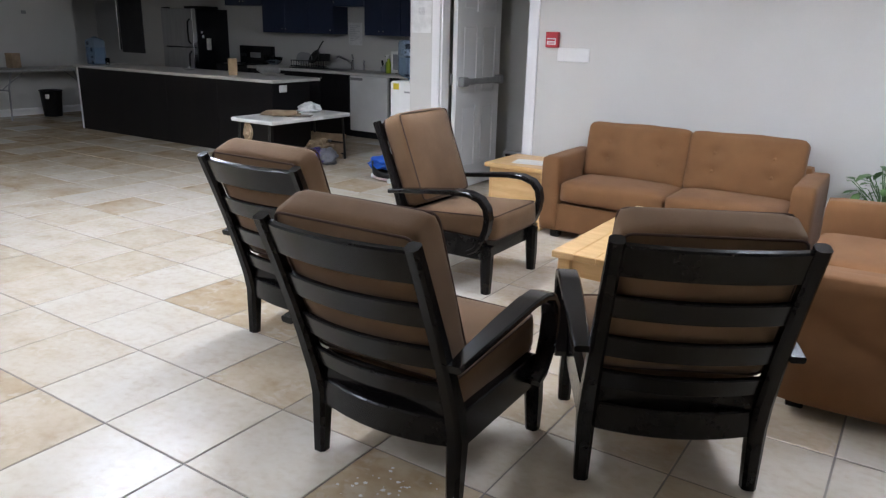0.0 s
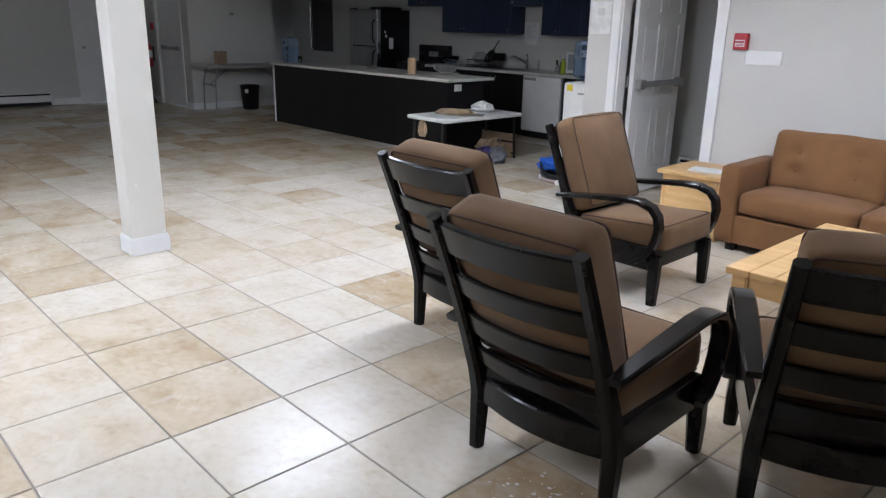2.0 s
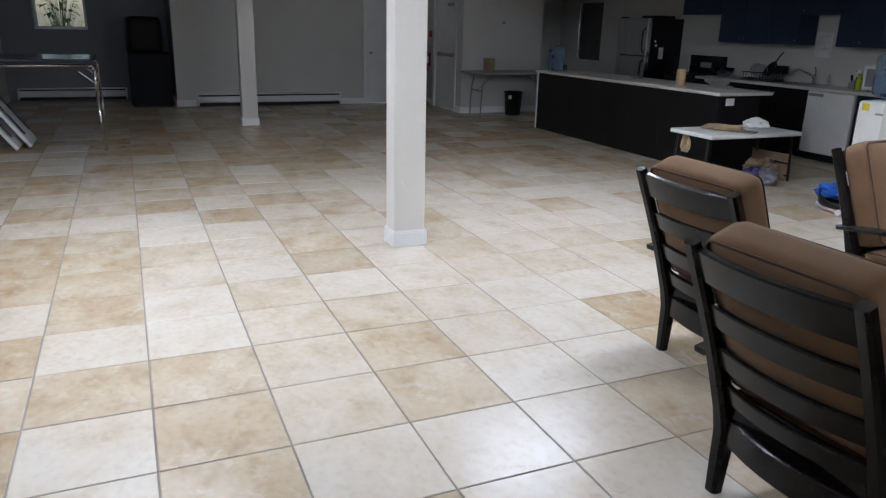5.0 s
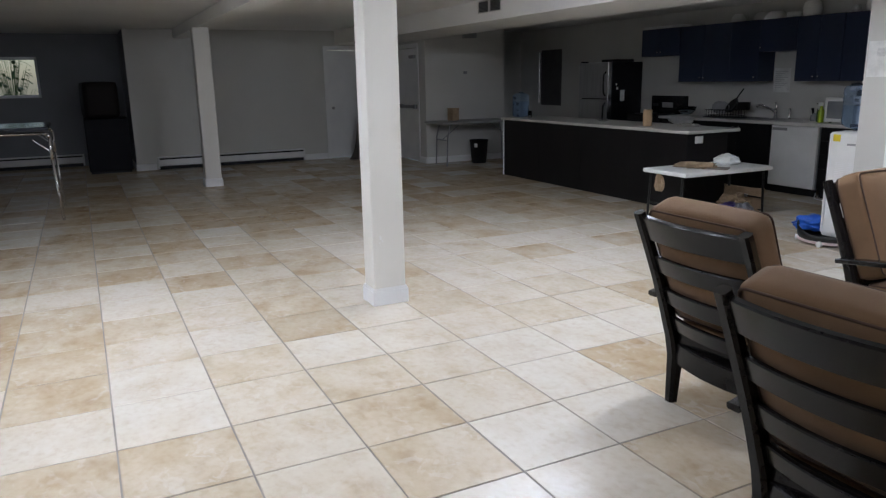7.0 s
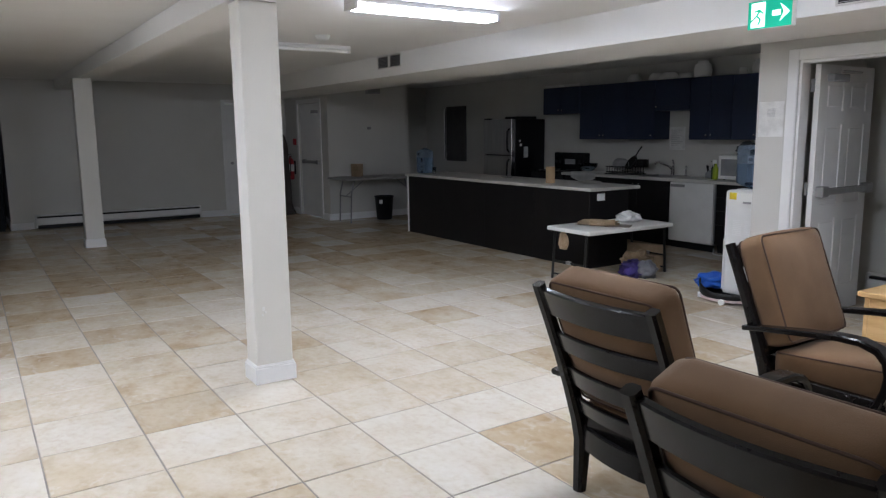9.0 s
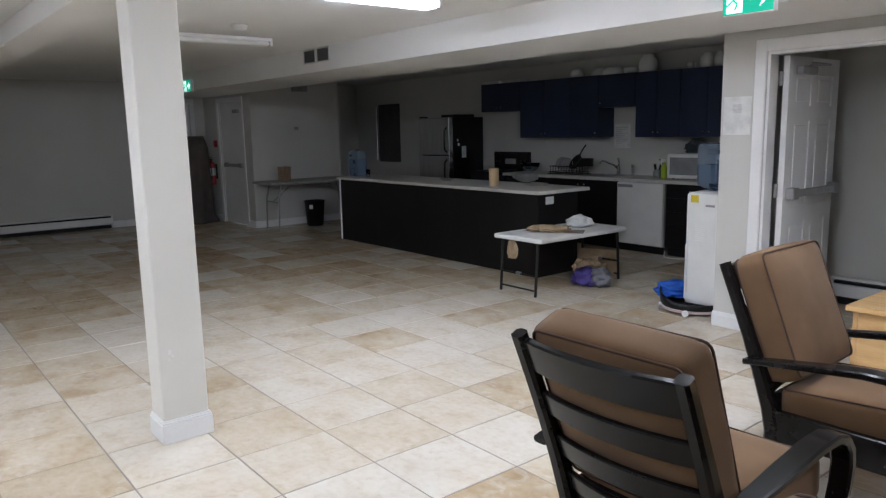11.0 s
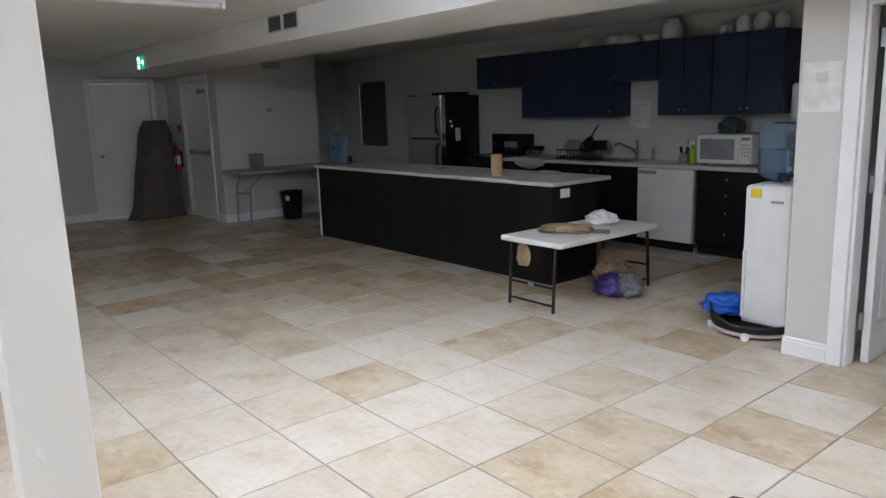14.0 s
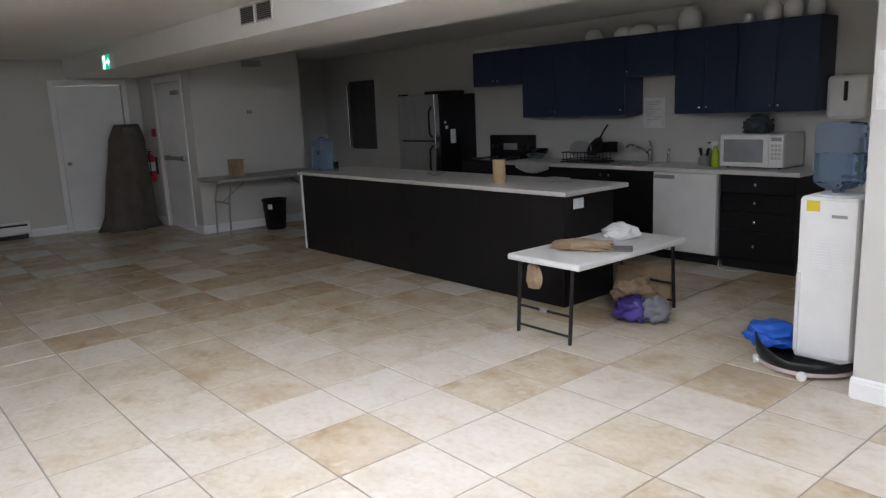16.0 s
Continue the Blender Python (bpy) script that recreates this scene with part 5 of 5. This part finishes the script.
# ---- recess by the window ----
st = thing("steel_table", "tall dark-topped table with a bent silver tube frame", "table", -6.35, -2.85, 0)
part("tabletop", B(-0.62, -0.75, 1.035, 0.62, 0.62, 1.075, bev=0.01, seg=2), mat("dark_glossy_top", (0.03, 0.035, 0.05), (0.04, 0.045, 0.06), rough=0.18), st)
for u in (-0.58, 0.58):
    part("leg", pipe(bmesh.new(), [(u, -0.72, 1.0), (u, 0.56, 1.0), (u, 0.60, 0.985), (u, 0.62, 0.95), (u, 0.62, 0.7), (u, 0.655, 0.0)], 0.017, 10), CHROME, st, "bent silver tube", smooth=True)
    part("leg", tube(bmesh.new(), (u, -0.70, 0.999), (u, -0.72, 0.0), 0.017), CHROME, st)
    part("brace", tube(bmesh.new(), (u, 0.63, 0.78), (u * 0.98, 0.45, 0.93), 0.009), STEEL, st)
part("rail", tube(bmesh.new(), (-0.58, 0.60, 0.96), (0.58, 0.60, 0.96), 0.012), CHROME, st)
for k, (x, y, w, h) in enumerate(((-6.40, -3.05, 0.62, 1.20), (-6.22, -3.17, 0.66, 1.18))):
    lb = thing("folded_table", "white folded table top leaning against the wall", "folded table", x, y, 0.012, 0, group="folded tables", rx=34)
    part("tabletop", B(-w / 2, 0.0, 0, w / 2, 0.045, h, bev=0.012, seg=2), WHITEPL, lb)
    part("leg_frame", pipe(bmesh.new(), [(-w / 2 + 0.08, 0.06, 0.15), (-w / 2 + 0.08, 0.06, h - 0.15), (w / 2 - 0.08, 0.06, h - 0.15), (w / 2 - 0.08, 0.06, 0.15)], 0.012), BLACKMET, lb)
ch = thing("cupboard", "tall dark cupboard in the corner of the recess", "cupboard", -10.75, -1.50, 0)
part("body", B(-0.36, -0.34, 0.04, 0.36, 0.36, 0.95, bev=0.01), mat("blue_black_panel", (0.005, 0.005, 0.009), rough=0.6, spec=0.2), ch)
part("plinth", B(-0.34, -0.32, 0.0, 0.34, 0.34, 0.039), BLACKPL, ch)
part("door", B(0.3605, -0.33, 0.06, 0.378, 0.35, 0.94, bev=0.003), mat("blue_black_door", (0.005, 0.005, 0.009), rough=0.6, spec=0.2), ch)
bc = thing("upholstered_box", "dark brown box-shaped cushion on the cupboard", "cushion", -10.75, -1.55, 0.951, 6)
part("cushion", pillow(bmesh.new(), 0.60, 0.56, 0.62, Matrix.Translation((0, 0, 0.31)), puff=0.03, edge=0.05, n=6), mat("dark_brown_leather", (0.012, 0.008, 0.007), rough=0.6, spec=0.2), bc)
heater(-12.0, -1.9, 1.9, -90, "white baseboard heater under the small window")

# ---- plant, outside leaves ----
def leafy(name, label, x, y, z, n, spread, height, size, pot, seed):
    rg = random.Random(seed)
    c = thing(name, label, "plant", x, y, z)
    if pot:
        part("pot", lathe(bmesh.new(), [(0.10, 0), (0.13, 0.22), (0.14, 0.22), (0.14, 0.25), (0.12, 0.25), (0.11, 0.20), (0.004, 0.20)], 24), GREYPL, c, smooth=True)
    base = 0.2 if pot else 0.0
    stems, leaves = bmesh.new(), bmesh.new()
    for k in range(n):
        a, r = rg.uniform(0, 6.283), rg.uniform(0.15, 1.0) * spread
        top = Vector((r * math.cos(a), r * math.sin(a), base + rg.uniform(0.35, 1.0) * height))
        mid = Vector((top.x * 0.3, top.y * 0.3, base + (top.z - base) * 0.7))
        pipe(stems, [(top.x * 0.05, top.y * 0.05, base), mid, top], 0.003, 5)
        d = Vector((math.cos(a + rg.uniform(-1, 1)), math.sin(a + rg.uniform(-1, 1)), rg.uniform(-0.5, 0.4))).normalized()
        sd = d.cross(Vector((0, 0, 1))).normalized()
        up = sd.cross(d)
        ln, wd_ = size * rg.uniform(0.7, 1.2), size * rg.uniform(0.22, 0.34)
        vs = [leaves.verts.new(top + d * (ln * u) + sd * (wd_ * s) - up * (0.25 * ln * u * u) + up * (0.08 * wd_ * abs(s))) for u, s in ((0, 0), (0.3, -0.8), (0.65, -0.8), (1, 0), (0.65, 0.8), (0.3, 0.8), (0.5, 0))]
        for i in range(6):
            leaves.faces.new((vs[i], vs[(i + 1) % 6], vs[6]))
    part("stems", stems, GREEN, c)
    part("leaves", leaves, GREEN, c)
    return c


leafy("potted_plant", "small green potted plant in the corner behind the sofas", 3.76, 3.50, 0.0, 60, 0.24, 0.55, 0.11, True, 3)
leafy("shrub", "leafy green shrub growing outside the window", -13.1, -3.0, -0.3, 160, 0.42, 2.5, 0.14, False, 5)

sd = thing("smoke_detector", "round white smoke detector on the ceiling", "smoke detector", -3.26, 1.37, CEIL)
part("body", lathe(bmesh.new(), [(0.045, -0.042), (0.06, -0.035), (0.068, -0.012), (0.072, -0.010), (0.072, -0.0005)], 24), WHITEPL, sd, smooth=True)
cb2 = thing("power_cable", "white power cable lying on the floor by the cabinets", "cable", -2.25, 6.02, 0.006)
part("cord", pipe(bmesh.new(), [(-0.03, 0.12, 0.05), (0.0, 0.06, 0.0), (0.06, 0.02, 0.0), (0.14, 0.0, 0.0), (0.22, 0.03, 0.0), (0.27, 0.08, 0.0)], 0.006), WHITEPL, cb2, smooth=True)

# dabs of white filler on the nearer column
for dy, dz, dw, dh in ((-0.060, 0.475, 0.008, 0.012), (-0.048, 0.452, 0.006, 0.007), (-0.066, 0.438, 0.005, 0.006)):
    part("paint_dab", B(0.092 - 0.001, dy - dw, dz - dh, 0.092 + 0.002, dy + dw, dz + dh, bev=0.0012), PAPER, near_column)


# ---- floor tiles ----
T = 0.48


def tile_verts(w):
    h, c = w / 2, 0.004
    return [(-h, -h, -0.004), (h, -h, -0.004), (h, h, -0.004), (-h, h, -0.004), (-h, -h, -0.0015), (h, -h, -0.0015), (h, h, -0.0015), (-h, h, -0.0015),
            (-h + c, -h + c, 0.0), (h - c, -h + c, 0.0), (h - c, h - c, 0.0), (-h + c, h - c, 0.0)]


TILE_FACES = [(0, 1, 5, 4), (1, 2, 6, 5), (2, 3, 7, 6), (3, 0, 4, 7), (4, 5, 9, 8), (5, 6, 10, 9), (6, 7, 11, 10), (7, 4, 8, 11), (8, 9, 10, 11)]
tile_mesh = bpy.data.meshes.new("tile")
tile_mesh.from_pydata(tile_verts(T - 0.0078), [], TILE_FACES)
tile_mesh.materials.append(TILE_A)
rng = random.Random(7)
# how tan single tiles are, by row and column
TONE = {
    -5: {1: 0.6, 2: 0.12},
    -4: {-1: 0.1, 0: 0.12, 1: 0.6, 2: 0.65},
    -3: {-4: 0.25, -3: 0.35, -2: 0.15, -1: 0.5, 0: 0.4, 1: 0.35, 2: 0.3, 3: 0.08},
    -2: {-5: 0.35, -4: 0.5, -3: 0.6, -2: 0.65, -1: 0.12, 0: 0.5, 1: 0.62, 2: 0.55, 3: 0.12, 4: 0.15},
    -1: {-5: 0.55, -4: 0.25, -3: 0.3, -2: 0.2, -1: 0.25, 0: 0.35, 1: 0.35, 2: 0.08, 3: 0.12, 4: 0.1, 5: 0.85},
    0: {-4: 0.7, -3: 0.5, -2: 0.5, -1: 0.3, 0: 0.08, 1: 0.12, 2: 0.1, 3: 0.6, 4: 0.5},
    1: {-9: 0.3, -8: 0.35, -7: 0.3, -6: 0.35, -5: 0.2, -4: 0.25, -3: 0.2, -2: 0.3, -1: 0.45, 0: 0.1, 1: 0.9},
    2: {-9: 0.1, -8: 0.45, -7: 0.35, -6: 0.25, -5: 0.28, -4: 0.35, -3: 0.12, -2: 0.4, -1: 0.35, 0: 0.1},
    3: {-9: 0.5, -8: 0.55, -7: 0.6, -6: 0.5, -5: 0.12, -4: 0.66, -3: 0.1, -2: 0.2},
    4: {-9: 0.5, -8: 0.45, -7: 0.1, -6: 0.4, -5: 0.06, -4: 0.15, -3: 0.06, -2: 0.4},
    5: {-9: 0.7, -8: 0.7, -7: 0.45, -6: 0.3, -5: 0.15, -4: 0.62, -3: 0.12, -2: 0.45, -1: 0.25},
    6: {-9: 0.7, -8: 0.6, -7: 0.6, -6: 0.35, -5: 0.1, -4: 0.58, -3: 0.12, -2: 0.06, -1: 0.35},
    7: {-8: 0.7, -7: 0.6, -6: 0.5, -5: 0.3, -4: 0.2, -3: 0.55, -2: 0.72, -1: 0.25},
    8: {-4: 0.5, -3: 0.55, -2: 0.6, -1: 0.2},
}
verts, faces = [], []
for i in range(-25, 12):
    for j in range(-10, 14):
        cx, cy = (i + 0.5) * T, (j + 0.5) * T
        if cy > 4.2 and cx > 2.2 or cx < -12.1 or cx > X1 or cy < Y0 or cy > YK:
            continue
        near = -9 <= i <= 8 and -5 <= j <= 9
        tilt = (rng.uniform(-0.12, 0.12), rng.uniform(-0.12, 0.12), rng.choice((0, 90, 180, 270)) + rng.uniform(-0.1, 0.1))
        m = pose(cx, cy, rng.uniform(-0.0006, 0.0004), *tilt)
        if near:
            ob = new("tile", tile_mesh)
            ob.parent = floor
            ob.matrix_local = m
            k = TONE.get(j, {}).get(i, rng.uniform(0.05, 0.85) ** 1.1)
            ob.color = (k, k, k, 1)
        else:
            k = len(verts)
            verts += [tuple(m @ Vector(v)) for v in tile_verts(T - 0.0078)]
            faces += [tuple(k + q for q in f) for f in TILE_FACES]
field = bpy.data.meshes.new("tile_field")
field.from_pydata(verts, [], faces)
field.materials.append(TILE_B)
fo = new("tile_field", field)
fo.parent = floor
tagged(fo, "distant square beige stone tiles", kind="stuff")

# dried white paint specks on one tan tile
rf = random.Random(11)
fb = bmesh.new()
for k in range(46):
    x, y, r = rf.uniform(2.44, 2.84), rf.uniform(-0.36, -0.06), rf.uniform(0.003, 0.011)
    a0 = rf.uniform(0, 6.28)
    ringv = [fb.verts.new((x + r * rf.uniform(0.5, 1.2) * math.cos(a0 + q), y + r * rf.uniform(0.4, 1.1) * math.sin(a0 + q), 0.0008)) for q in (0, 1.05, 2.1, 3.14, 4.2, 5.2)]
    fb.faces.new(ringv)
tagged(part("paint_specks", fb, PAPER, floor, "dried white paint specks"), kind="stuff")
